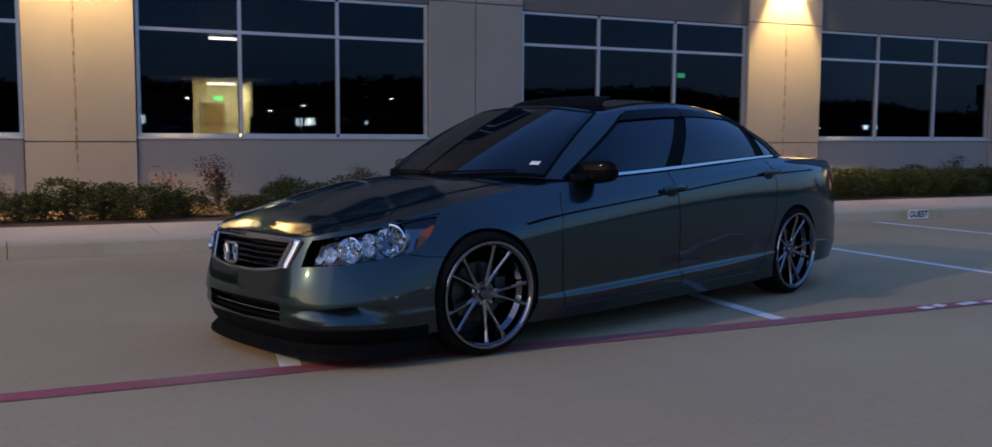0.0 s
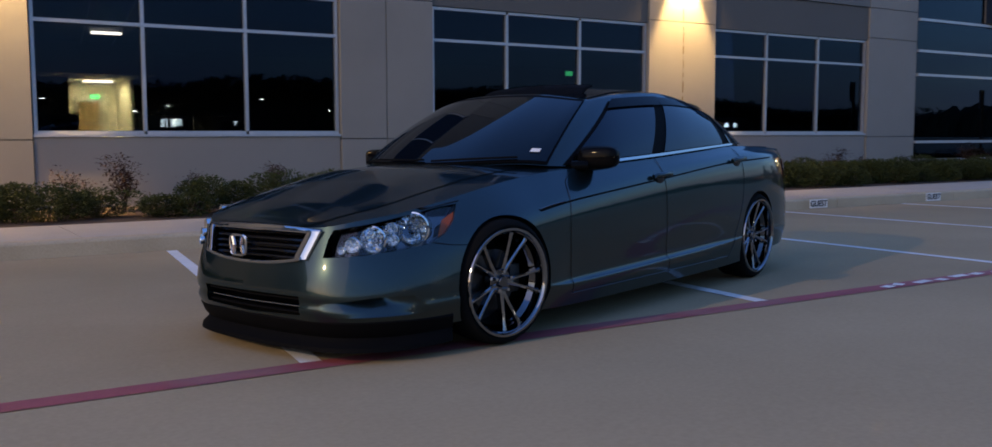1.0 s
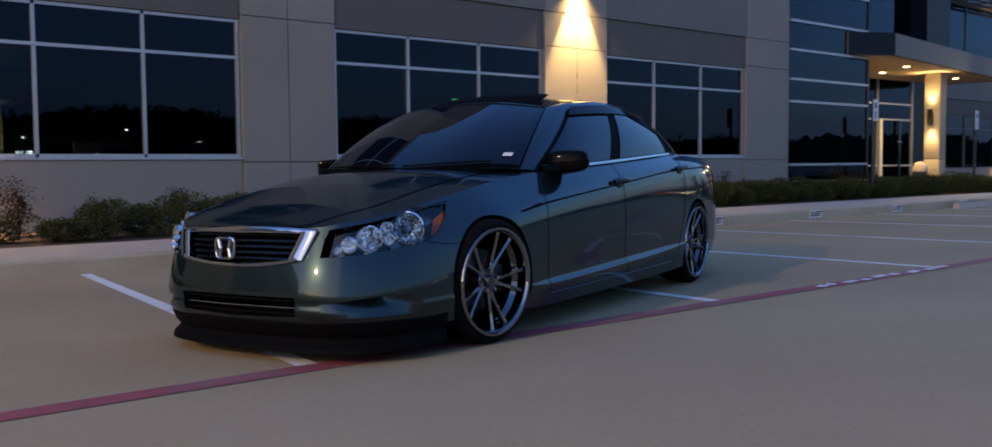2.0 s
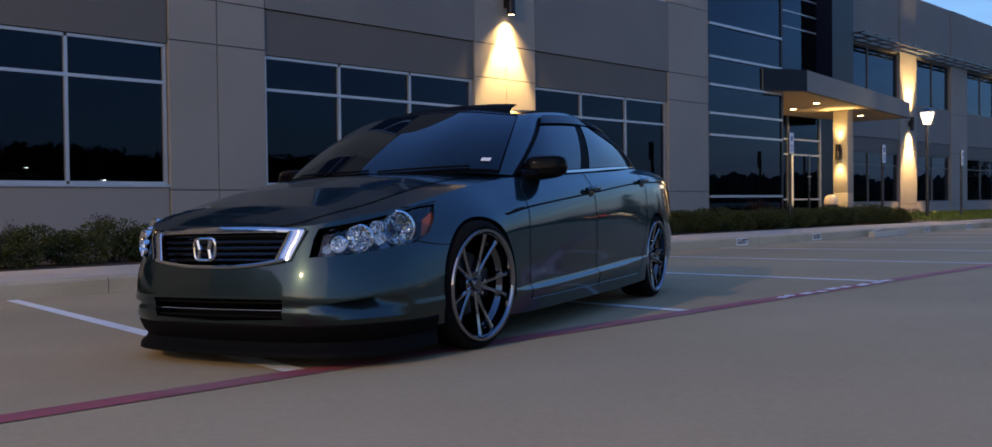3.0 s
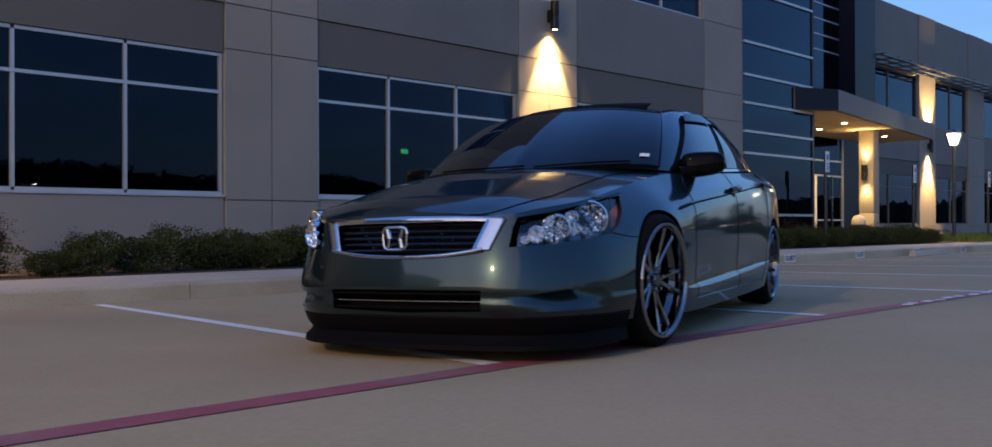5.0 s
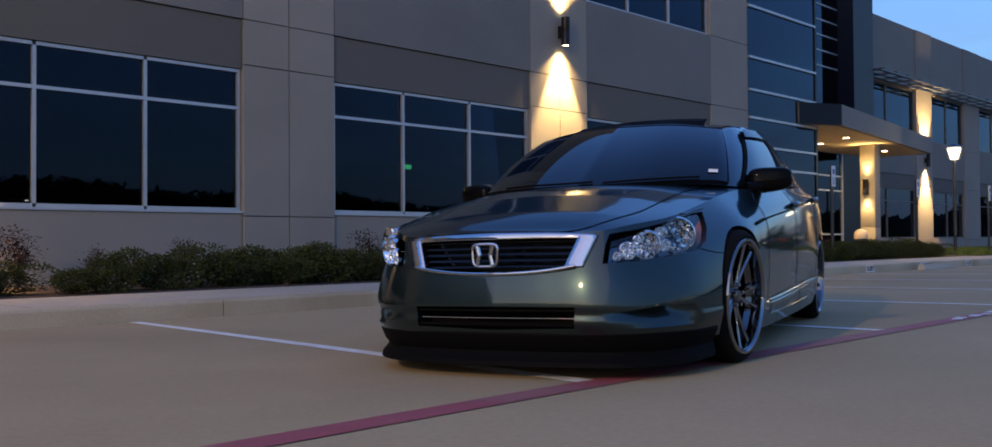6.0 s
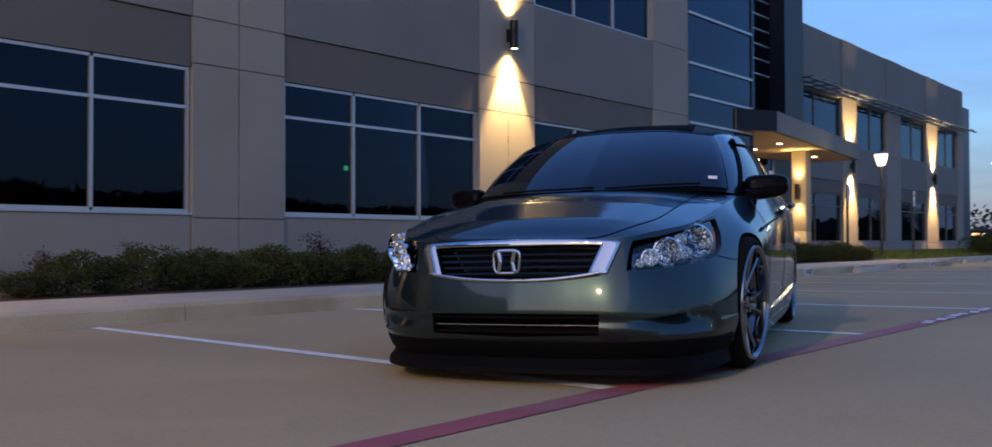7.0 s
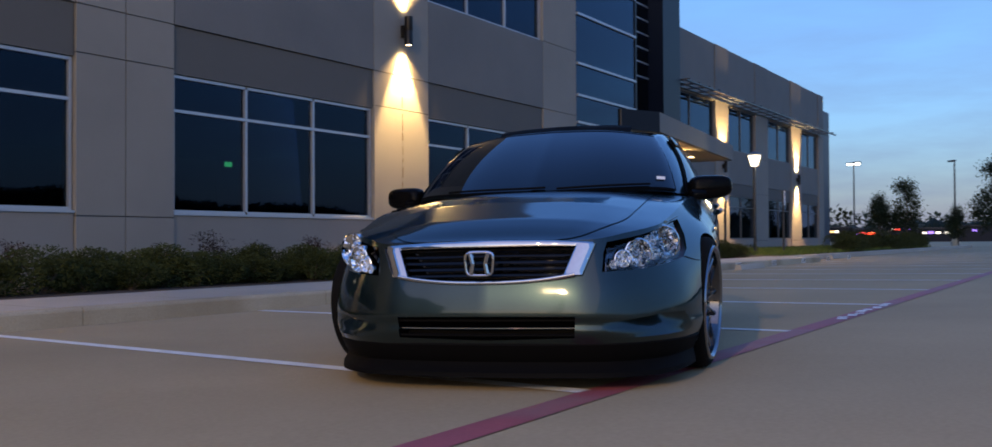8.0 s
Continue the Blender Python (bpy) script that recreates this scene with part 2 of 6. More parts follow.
def strip(name, pts, width, mat, lift=0.004):
    """A flat painted stripe along pts, laid on the ground."""
    verts, faces = [], []
    p = [Vector((x, y, 0)) for x, y in pts]
    for i, a in enumerate(p):
        d = (p[min(i + 1, len(p) - 1)] - p[max(i - 1, 0)]).normalized()
        s = Vector((-d.y, d.x, 0)) * width / 2
        for q in (a - s, a + s):
            verts.append((q.x, q.y, ground_z(q.x, q.y) + lift))
    for i in range(len(p) - 1):
        faces.append((2 * i, 2 * i + 2, 2 * i + 3, 2 * i + 1))
    return mesh_object(name, verts, faces, mat)


STALL, SKEW, RED_Y, KERB_Y = 2.9, 0.142, 3.97, 9.7


def build_markings():
    tagged(strip("red_fire_lane_line", [(x, RED_Y) for x in range(-30, 91, 3)], 0.15, RED), "faded red fire lane stripe on concrete", "road marking", kind="structure")
    for i in range(-6, 16):
        x = 1.0 + STALL * i
        tagged(strip("parking_line", [(x, RED_Y + 0.06), (x + SKEW * (KERB_Y - RED_Y), KERB_Y - 0.05)], 0.1, WHITEPAINT),
               "white painted parking stall line on concrete", "parking line", "parking stall lines", "structure")
    rng = random.Random(4)
    x = 4.95
    while x < 6.9:
        w = rng.uniform(0.08, 0.22)
        tagged(strip("stencil_bar", [(x, RED_Y - 0.01 + rng.uniform(-0.03, 0.03)), (x + w, RED_Y + rng.uniform(-0.03, 0.03))], 0.07, WHITEPAINT, 0.008),
               "worn white stencil bar on the red stripe", "road marking", "white stencil bars", "structure")
        x += w + rng.uniform(0.03, 0.12)


def build_kerb():
    walk_ob = empty("pavement", (0, 0, 0), "pale concrete walk and kerb along the planting bed", "pavement", kind="structure")
    top = 0.045
    prof = [(KERB_Y, -0.4), (KERB_Y, top - 0.03), (KERB_Y + 0.008, top - 0.01), (KERB_Y + 0.03, top), (KERB_Y + 0.16, top), (KERB_Y + 0.16, -0.4)]
    x = -40.0
    while x < 27.9:
        x1 = min(x + 3.05, 27.9)
        verts = [(a, y, z) for a in (x + 0.004, x1 - 0.004) for y, z in prof]
        n = len(prof)
        faces = [(i, (i + 1) % n, n + (i + 1) % n, n + i) for i in range(n)] + [tuple(range(n)), tuple(range(n, 2 * n))]
        mesh_object("kerb_piece", verts, faces, KERB, walk_ob)
        x = x1
    x = -40.0
    while x < 27.9:
        x1 = min(x + 1.52, 27.9)
        box("paving_slab", x + 0.004, x1 - 0.004, KERB_Y + 0.166, 11.385, -0.3, top - 0.002, WALK, walk_ob)
        x = x1
    return walk_ob


def text_object(name, body, size, mat, m, parent=None, bold=0.0):
    cu = bpy.data.curves.new(name, "FONT")
    cu.body, cu.size, cu.align_x, cu.align_y, cu.extrude = body, size, "CENTER", "CENTER", 0.0
    cu.offset = bold
    tmp = new(name, cu)
    bpy.context.view_layer.update()
    me = bpy.data.meshes.new_from_object(tmp.evaluated_get(bpy.context.evaluated_depsgraph_get()))
    bpy.data.objects.remove(tmp)
    me.materials.clear()
    ob = finish(name, me, mat, parent)
    ob.matrix_local = m
    return ob


def build_guest_signs():
    for i in range(8):
        x = 11.42 + STALL * i
        ob = box("guest_marking", x - 0.2, x + 0.2, KERB_Y - 0.004, KERB_Y + 0.004, -0.1, 0.03, WHITEPAINT)
        tagged(ob, "white painted patch with black GUEST stencil on kerb", "parking sign", "guest markings on the kerb", "structure")
        text_object("lettering", "GUEST", 0.125, BLACKPAINT, pose(x, KERB_Y - 0.008, -0.036, 90, 0, 0), ob, 0.004)


# building
FACE = 13.9
SILL, TRANSOM, HEAD, BAND_TOP = 1.0, 2.55, 3.085, 3.81
PIERS = [(-0.24, 1.17), (5.49, 7.11), (11.715, 13.445), (18.18, 19.93)]
ROOF = 9.9


def panel(parent, x0, x1, z0, z1, mat, y0=FACE, depth=0.2, gap=0.008):
    return box("panel", x0 + gap, x1 - gap, y0, y0 + depth, z0 + gap, z1 - gap, mat, parent)


def window_unit(name, x0, x1, z0, z1, cuts, transoms, y=FACE + 0.1, fw=0.046, glass=GLASS, metal=ALUM):
    """A glazed opening: frame bars, mullions, transoms and panes."""
    w = empty(name, (0, 0, 0), "dark tinted office window in pale aluminium frame", "window", kind="structure")
    xs, zs = [x0, *cuts, x1], [z0, *transoms, z1]
    for i, x in enumerate(xs):
        a = x if i == 0 else x - fw if i == len(xs) - 1 else x - fw / 2
        box("mullion", a, a + fw, y - 0.03, y + 0.09, z0 + (fw if 0 < i < len(xs) - 1 else 0), z1 - (fw if 0 < i < len(xs) - 1 else 0), metal, w)
    for i, z in enumerate(zs):
        a = z if i == 0 else z - fw if i == len(zs) - 1 else z - fw / 2
        for j in range(len(xs) - 1):
            l = xs[j] + (fw if j == 0 else fw / 2)
            r = xs[j + 1] - (fw if j == len(xs) - 2 else fw / 2)
            box("transom", l, r, y - 0.027, y + 0.087, a, a + fw, metal, w)
    for i in range(len(xs) - 1):
        for j in range(len(zs) - 1):
            p = box("pane", xs[i] + 0.02, xs[i + 1] - 0.02, y + 0.02, y + 0.028, zs[j] + 0.02, zs[j + 1] - 0.02, glass, w)
    return w


def office_fittings():
    """Ceiling rails with a lit strip, and pale partitions with screens, deep in the office."""
    rails = empty("light_track", (0, 0, 3.2), "pale ceiling light track with one lit strip", "ceiling light")
    for a, b in ((2.36, 3.85), (3.05, 4.57)):
        tube("rail", (a, 16.1, 0), (b, 26.0, 0), 0.02, INTWHITE, rails, n=6)
    box("lit_strip", 3.4, 4.0, 21.95, 22.07, -0.05, 0.0, GLOWWHITE, rails)
    lamp_light("AREA", (3.7, 22.0, 3.1), (3.7, 22.0, 0), 55, (1.0, 0.9, 0.65), 0.4)
    for x0, x1, y in ((1.75, 2.75, 20.0), (3.95, 4.95, 20.4), (5.2, 6.3, 21.0)):
        p = empty("office_partition", (x0, y, 0.12), "low pale office partition with a dark screen", "partition", "office partitions")
        w = x1 - x0
        box("board", 0, w, 0, 0.06, 0, 1.3, INTWHITE, p, 0.01)
        box("worktop", 0, w, -0.7, -0.005, 0.7, 0.74, INTERIOR, p)
        box("screen", w * 0.5, w * 0.95, -0.12, -0.07, 0.86, 1.2, BLACKPAINT, p, 0.01)
        box("screen_foot", w * 0.68, w * 0.76, -0.11, -0.08, 0.74, 0.87, BLACKPAINT, p)


def build_left_wing():
    wall = empty("wall_south", (0, 0, 0), "painted grey tilt-up concrete office facade with piers", "wall", kind="structure")
    bays = [(-6.2, -0.24), (1.17, 5.49), (7.11, 11.715), (13.445, 18.18)]
    for x0, x1 in PIERS + [(-12.0, -6.2)]:
        mid = [x0, (x0 + x1) / 2 - 0.03, x1] if (x0, x1) == PIERS[1] else [x0, x1]
        for a, b in zip(mid, mid[1:]):
            for z0, z1 in ((-0.4, 0.955), (0.955, 3.15), (3.15, BAND_TOP), (BAND_TOP, 5.47), (5.47, ROOF)):
                panel(wall, a, b, z0, z1, PIER)
        box("backing", x0 + 0.02, x1 - 0.02, FACE + 0.03, FACE + 0.35, -0.4, ROOF - 0.02, JOINT, wall)
    for i, (x0, x1) in enumerate(bays):
        panel(wall, x0, x1, -0.4, SILL, SILLWALL, FACE + 0.035, 0.3)
        box("sill", x0 + 0.002, x1 - 0.002, FACE + 0.01, FACE + 0.2, SILL - 0.006, SILL + 0.028, ALUM, wall)
        panel(wall, x0, x1, HEAD, BAND_TOP, BAND, FACE + 0.035, 0.3)
        panel(wall, x0, x1, BAND_TOP, 5.47, UPPER, FACE + 0.004, 0.3)
        panel(wall, x0, x1, 7.7, ROOF, UPPER, FACE + 0.004, 0.3)
        third = (x1 - x0) / 3
        window_unit("window_%d" % (5 if i == 3 else 14 + i), x0 + 0.08, x1, 5.47, 7.7, [14.97, 16.53] if i == 3 else [x0 + third, x1 - third], [7.1])
    window_unit("window_1", -6.2, -0.24, SILL + 0.028, HEAD, [-4.2, -2.2], [TRANSOM - 0.02])
    window_unit("window_2", 1.19, 5.48, SILL + 0.028, HEAD, [2.6, 4.04], [TRANSOM - 0.03])
    window_unit("window_3", 7.12, 11.705, SILL + 0.028, HEAD, [8.585, 10.145], [TRANSOM])
    window_unit("window_4", 13.455, 18.17, SILL + 0.028, HEAD, [14.98, 16.57], [TRANSOM])
    # closing walls, floors and roof
    shell = empty("wall_inner", (0, 0, 0), "plain inner walls closing the office, and an added unseen west block", "wall", kind="structure")
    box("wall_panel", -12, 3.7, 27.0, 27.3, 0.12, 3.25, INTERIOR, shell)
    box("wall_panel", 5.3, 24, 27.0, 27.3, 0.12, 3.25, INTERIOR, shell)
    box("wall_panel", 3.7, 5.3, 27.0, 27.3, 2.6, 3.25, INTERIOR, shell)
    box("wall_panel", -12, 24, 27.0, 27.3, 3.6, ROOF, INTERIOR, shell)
    box("corridor_wall", 3.55, 3.7, 27.3, 29.4, 0.12, 2.5, INTWHITE, shell)
    box("corridor_wall", 5.3, 5.45, 27.3, 29.4, 0.12, 2.5, INTWHITE, shell)
    box("corridor_wall", 3.7, 5.3, 29.2, 29.4, 0.12, 2.5, INTWHITE, shell)
    box("corridor_ceiling", 2.5, 5.5, 25.2, 29.4, 2.5, 2.6, INTWHITE, shell)
    box("soffit_face", 2.5, 5.5, 25.1, 25.2, 2.5, 3.25, INTERIOR, shell)
    box("corridor_floor", 3.6, 5.9, 27.0, 29.4, 0.02, 0.12, INTERIOR, shell)
    box("wall_panel", 19.55, 19.8, FACE + 0.4, 27.0, 0.12, 3.25, INTERIOR, shell)
    d = empty("door_1", (0, 0, 0), "closed wooden office door in a pale frame", "door", kind="structure")
    box("door_leaf", 4.27, 4.82, 29.15, 29.19, 0.12, 1.95, WOOD, d)
    box("door_frame", 4.19, 4.9, 29.12, 29.2, 1.955, 2.03, ALUM, d)
    for a in (4.19, 4.82):
        box("door_frame", a, a + 0.08, 29.12, 29.2, 0.12, 1.96, ALUM, d)
    tube("door_handle", (4.3, 29.12, 0.98), (4.42, 29.12, 0.98), 0.012, ALUM, d)
    tagged(box("ceiling_light", 4.25, 5.0, 28.0, 28.15, 2.44, 2.49, GLOWWHITE), "lit white strip light on the corridor ceiling", "ceiling light")
    lamp_light("AREA", (4.75, 28.0, 2.4), (4.75, 28.3, 0), 230, (1.0, 0.84, 0.4), 0.8)
    office_fittings()
    tagged(box("exit_sign", 4.5, 4.75, 28.6, 28.64, 2.02, 2.14, EXITGREEN), "green lit exit sign hanging in the corridor", "exit sign")
    tagged(box("exit_sign", 17.86, 18.12, 24.7, 24.74, 2.86, 3.0, EXITGREEN), "green lit exit sign on the office ceiling", "exit sign")
    # unseen west block, added so the car's bumper reflects a dark wall
    box("wall_panel", -48, -12, FACE + 0.05, 27.3, -0.4, ROOF, UPPER, shell)
    tagged(box("floor", -12, 24, FACE + 0.36, 27, 0.0, 0.12, INTERIOR), "office floor, its gloom put into a dark colour", "floor", kind="structure")
    tagged(box("ceiling", -12, 24, FACE + 0.36, 27, 3.25, 3.6, INTERIOR), "office ceiling, its gloom put into a dark colour", "ceiling", kind="structure")
    tagged(box("roof", -12.3, 23.5, FACE + 0.4, 27.3, ROOF - 0.3, ROOF - 0.02, BAND), "flat roof slab", "roof", kind="structure")


def drip_streak(x, top, low, seed):
    """A broken rusty run-off line down a pier."""
    rng = random.Random(seed)
    z = top
    while z > low:
        d = rng.uniform(0.03, 0.22)
        w = rng.uniform(0.006, 0.014)
        a = x + rng.uniform(-0.006, 0.006)
        box("drip_streak", a - w, a + w, FACE - 0.004, FACE + 0.002, z - d, z, STREAK, bpy.data.objects["wall_south"])
        z -= d + rng.uniform(0.02, 0.12)


def sconce(x, y, z, tall=0.56, watts=420, cone=112, lean=0.02, beam=3600, turn=0):
    spin = Matrix.Rotation(radians(turn), 4, "Z")
    out = lambda dy, dz: Vector((x, y, z + dz)) + spin @ Vector((0, dy, 0))
    s = empty("wall_sconce", (x, y, z), "dark bronze cylinder up-and-down wall light, lit", "wall lamp", "facade wall lamps")
    r = 0.085
    lathe("housing", [(r * 0.8, -tall / 2 + 0.02), (r * 0.86, -tall / 2), (r, -tall / 2), (r, -0.02), (r * 0.96, -0.012), (r * 0.96, 0.012), (r, 0.02), (r, tall / 2), (r * 0.86, tall / 2), (r * 0.8, tall / 2 - 0.02)], SCONCE, s, 24).matrix_local = pose(0, -0.16, 0, 90, 0, 0)
    box("bracket", -0.05, 0.05, -0.08, 0.0, -0.12, 0.12, SCONCE, s, 0.008)
    for side in (-1, 1):
        bm = bmesh.new()
        add_tube(bm, (0, -0.16, side * (tall / 2 - 0.022)), (0, -0.16, side * (tall / 2 - 0.012)), r * 0.8, n=20)
        part("lens", bm, GLOW, s, "glowing warm lens")
        # wide spill and a narrow beam from each end
        start = out(-0.16, side * (tall / 2 + 0.01))
        lamp_light("SPOT", start, out(-0.16 + lean, side * 3), watts, WARM, 0.03, cone, 0.9)
        if beam:
            lamp_light("SPOT", start, out(0.04, side * 3), beam, WARM, 0.03, 62, 0.55)
    s.matrix_world = Matrix.Translation((x, y, z)) @ spin
    return s


def build_glass_bay():
    w = empty("curtain_wall", (0, 0, 0), "dark blue glass curtain wall with pale horizontal bars", "curtain wall", kind="structure")
    x0, x1, y = 19.95, 23.63, FACE - 0.02
    zs = [0.4, 0.83, 2.39, 2.94, 3.66, 4.37, 5.2, 6.5, 7.6, 8.6, 9.6, 10.5]
    box("base", x0, x1, y, y + 0.3, -0.4, zs[0], DARKMETAL, w)
    for a, b in zip(zs, zs[1:]):
        box("pane", x0, x1, y + 0.03, y + 0.04, a, b, GLASS_BLUE, w)
        box("transom", x0, x1, y - 0.03, y + 0.08, a - 0.03, a + 0.03, ALUM, w)
    box("spandrel_backing", x0, x1, y + 0.5, y + 0.55, -0.4, 10.5, DARKMETAL, w)
    box("side_wall", x1, x1 + 0.1, y, 17.8, -0.4, 10.5, TOWER, w)


def build_entrance():
    e = empty("entrance_tower", (0, 0, 0), "dark recessed entrance tower with glazed doors", "building", kind="structure")
    y = 17.8
    box("upper_wall", 23.75, 33.8, y + 0.1, y + 0.4, 3.9, 13.0, TOWER, e)
    for k in range(9):
        z = 7.04 + 0.575 * k
        box("bar", 28.0, 33.74, y, y + 0.09, z - 0.025, z + 0.025, ALUM, e)
    box("glass_strip", 28.0, 33.74, y + 0.03, y + 0.08, 4.5, 12.5, GLASS_BLUE, e)
    box("dark_pier", 33.8, 35.6, y - 0.6, y + 0.6, 4.3, 13.0, TOWER, e)
    box("dark_wall", 34.02, 35.9, y, y + 0.4, -0.4, 4.3, TOWER, e)
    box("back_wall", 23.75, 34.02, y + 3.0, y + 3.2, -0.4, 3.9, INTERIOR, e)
    box("pane", 23.75, 34.02, y + 0.03, y + 0.04, -0.2, 3.9, GLASS, e)
    for x, w in ((28.4, 0.03), (30.2, 0.03), (31.45, 0.03), (33.97, 0.04)):
        box("mullion", x - w, x + w, y - 0.03, y + 0.1, -0.2, 3.9, ALUM, e)
    for z in (0.1, 0.75, 2.4, 2.96, 3.85):
        box("transom", 28.4, 33.97, y - 0.02, y + 0.09, z - 0.03, z + 0.03, ALUM, e)
    d = empty("door_2", (0, 0, 0), "glazed entrance door in a pale metal frame", "door", kind="structure")
    # the light on this stile's edge is put into its pale colour
    box("door_stile", 31.52, 31.7, y - 0.09, y - 0.035, 0.1, 2.38, INTWHITE, d, 0.01)
    box("door_stile", 32.9, 33.0, y - 0.09, y - 0.035, 0.1, 2.38, DARKMETAL, d, 0.01)
    tube("door_handle", (32.7, y - 0.13, 1.6), (33.0, y - 0.13, 1.6), 0.015, ALUM, d)
    # stone column
    box("column", 29.8, 30.24, 14.8, 15.3, -0.4, 0.95, PIER, e, 0.01)
    box("column", 29.8, 30.24, 14.8, 15.3, 0.96, 3.71, PIER, e, 0.01)
    # canopy
    c = empty("entrance_canopy", (0, 0, 0), "flat pale entrance canopy with lit golden underside", "canopy", kind="structure")
    out = [(23.9, 13.25), (35.2, 14.85), (35.2, 17.1), (23.75, 17.75), (22.6, 13.86)]
    z0, z1 = 3.72, 4.3
    n = len(out)
    verts = [(a, b, z) for z in (z0, z1) for a, b in out]
    mesh_object("slab", verts, [tuple(range(n)), tuple(range(n, 2 * n))] + [(i, (i + 1) % n, n + (i + 1) % n, n + i) for i in range(n)], UPPER, c)
    # pale soffit, 6 mm under the slab
    inset = [(24.0, 13.42), (35.05, 14.97), (35.05, 17.0), (23.85, 17.6), (22.85, 13.95)]
    mesh_object("soffit", [(a, b, z) for z in (z0 - 0.006, z0 - 0.001) for a, b in inset], [tuple(range(n)), tuple(range(n, 2 * n))] + [(i, (i + 1) % n, n + (i + 1) % n, n + i) for i in range(n)], SOFFIT, c)
    # dark end face, 5 mm proud of the slab
    va, vb = Vector((22.6, 13.86, 0)), Vector((23.9, 13.25, 0))
    off = Vector((-(va - vb).y, (va - vb).x, 0)).normalized() * -0.006
    off = off if off.y < 0 else -off
    mesh_object("end_panel", [p + off + Vector((0, 0, z)) for z in (z0, z1) for p in (va, vb)] + [p + off * 0.2 + Vector((0, 0, z)) for z in (z0, z1) for p in (va, vb)],
                [(0, 1, 3, 2), (4, 5, 7, 6), (0, 1, 5, 4), (2, 3, 7, 6), (0, 2, 6, 4), (1, 3, 7, 5)], TOWER, c)
    for a, b in ((27.2, 14.6), (28.4, 16.0), (32.6, 15.6)):
        tube("downlight", (a, b, z0 - 0.008), (a, b, z0 - 0.016), 0.09, GLOW, c)
    lamp_light("AREA", (27.2, 14.6, 3.69), (27.2, 14.6, 0), 260, WARM, 0.18)
    lamp_light("AREA", (32.6, 15.6, 3.69), (32.6, 15.6, 0), 160, WARM, 0.18)


def build_right_wing():
    y = 18.0
    wall = empty("wall_south_far", (0, 0, 0), "painted grey two-storey office wing with lit piers", "wall", kind="structure")
    piers = [(42.0, 43.9), (48.2, 50.4), (55.0, 57.2), (61.4, 62.7)]
    bays = [(35.9, 42.0), (43.9, 48.2), (50.4, 55.0), (57.2, 61.4)]
    for x0, x1 in piers:
        for a, b in ((-0.4, 0.5), (0.5, 2.95), (2.95, 4.85), (4.85, 7.25), (7.25, ROOF)):
            panel(wall, x0, x1, a, b, UPPER if b == ROOF else PIER, y - 0.04, 0.4)
    for i, (x0, x1) in enumerate(bays):
        panel(wall, x0, x1, -0.4, 0.6, SILLWALL, y, 0.3)
        panel(wall, x0, x1, 2.73, 3.35, BAND, y + 0.03, 0.3)
        panel(wall, x0, x1, 3.35, 5.0, UPPER, y, 0.3)
        panel(wall, x0, x1, 7.13, ROOF, UPPER, y, 0.3)
        m = (x0 + x1) / 2
        window_unit("window_%d" % (6 + 2 * i), x0, x1, 0.6, 2.73, [m], [2.18], y + 0.1, 0.04, GLASS_BLUE, DIMALUM)
        window_unit("window_%d" % (7 + 2 * i), x0, x1, 5.0, 7.13, [m], [], y + 0.1, 0.04, GLASS_BLUE, DIMALUM)
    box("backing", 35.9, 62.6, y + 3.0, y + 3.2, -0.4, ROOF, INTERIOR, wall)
    box("end_block", 62.72, 64.6, y + 0.05, y + 14, -0.4, 9.0, SLATE, wall)
    tagged(box("roof", 37.6, 62.7, y + 0.4, y + 14, ROOF - 0.3, ROOF - 0.02, BAND), "flat roof slab", "roof", kind="structure")
    tagged(box("floor", 37.6, 62.6, y + 0.36, y + 3, 4.0, 4.2, INTERIOR), "upper office floor", "floor", kind="structure")
    rng = random.Random(3)
    for k in range(11):
        a = rng.uniform(38, 60)
        bb = rng.uniform(y + 0.9, y + 2.4)
        tagged(box("ceiling_light", a, a + 1.1, bb, bb + 0.12, 6.95, 7.0, GLOWWHITE), "lit strip light on the upper office ceiling", "ceiling light", "office ceiling lights")
    tagged(box("ceiling", 37.6, 62.6, y + 0.36, y + 3, 7.02, 7.2, INTERIOR), "upper office ceiling", "ceiling", kind="structure")
    sh = empty("sun_shade", (0, 0, 0), "slatted metal sun shade over upper windows", "sun shade", kind="structure")
    for yy in (y - 1.0, y - 0.55, y - 0.1):
        box("blade", 35.9, 62.1, yy, yy + 0.12, 7.22, 7.28, DARKMETAL, sh)
    x = 36.2
    while x < 61.8:
        box("bracket", x, x + 0.08, y - 1.0, y, 7.28, 7.36, DIMALUM, sh)
        x += 1.25
    for x in (42.95, 56.1):
        sconce(x, y - 0.04, 4.1, 0.6, 600, 112, 0.02, 7500)
    sconce(29.8, 15.05, 2.3, 0.5, 70, 112, 0.02, 260, -90)


build_ground()
build_markings()
build_kerb()
build_guest_signs()
build_left_wing()
sconce(0.43, FACE, 4.68)
sconce(12.58, FACE, 4.68)
drip_streak(0.4, 3.4, 0.3, 21)
drip_streak(12.58, 3.4, 0.3, 22)
build_glass_bay()
build_entrance()
build_right_wing()


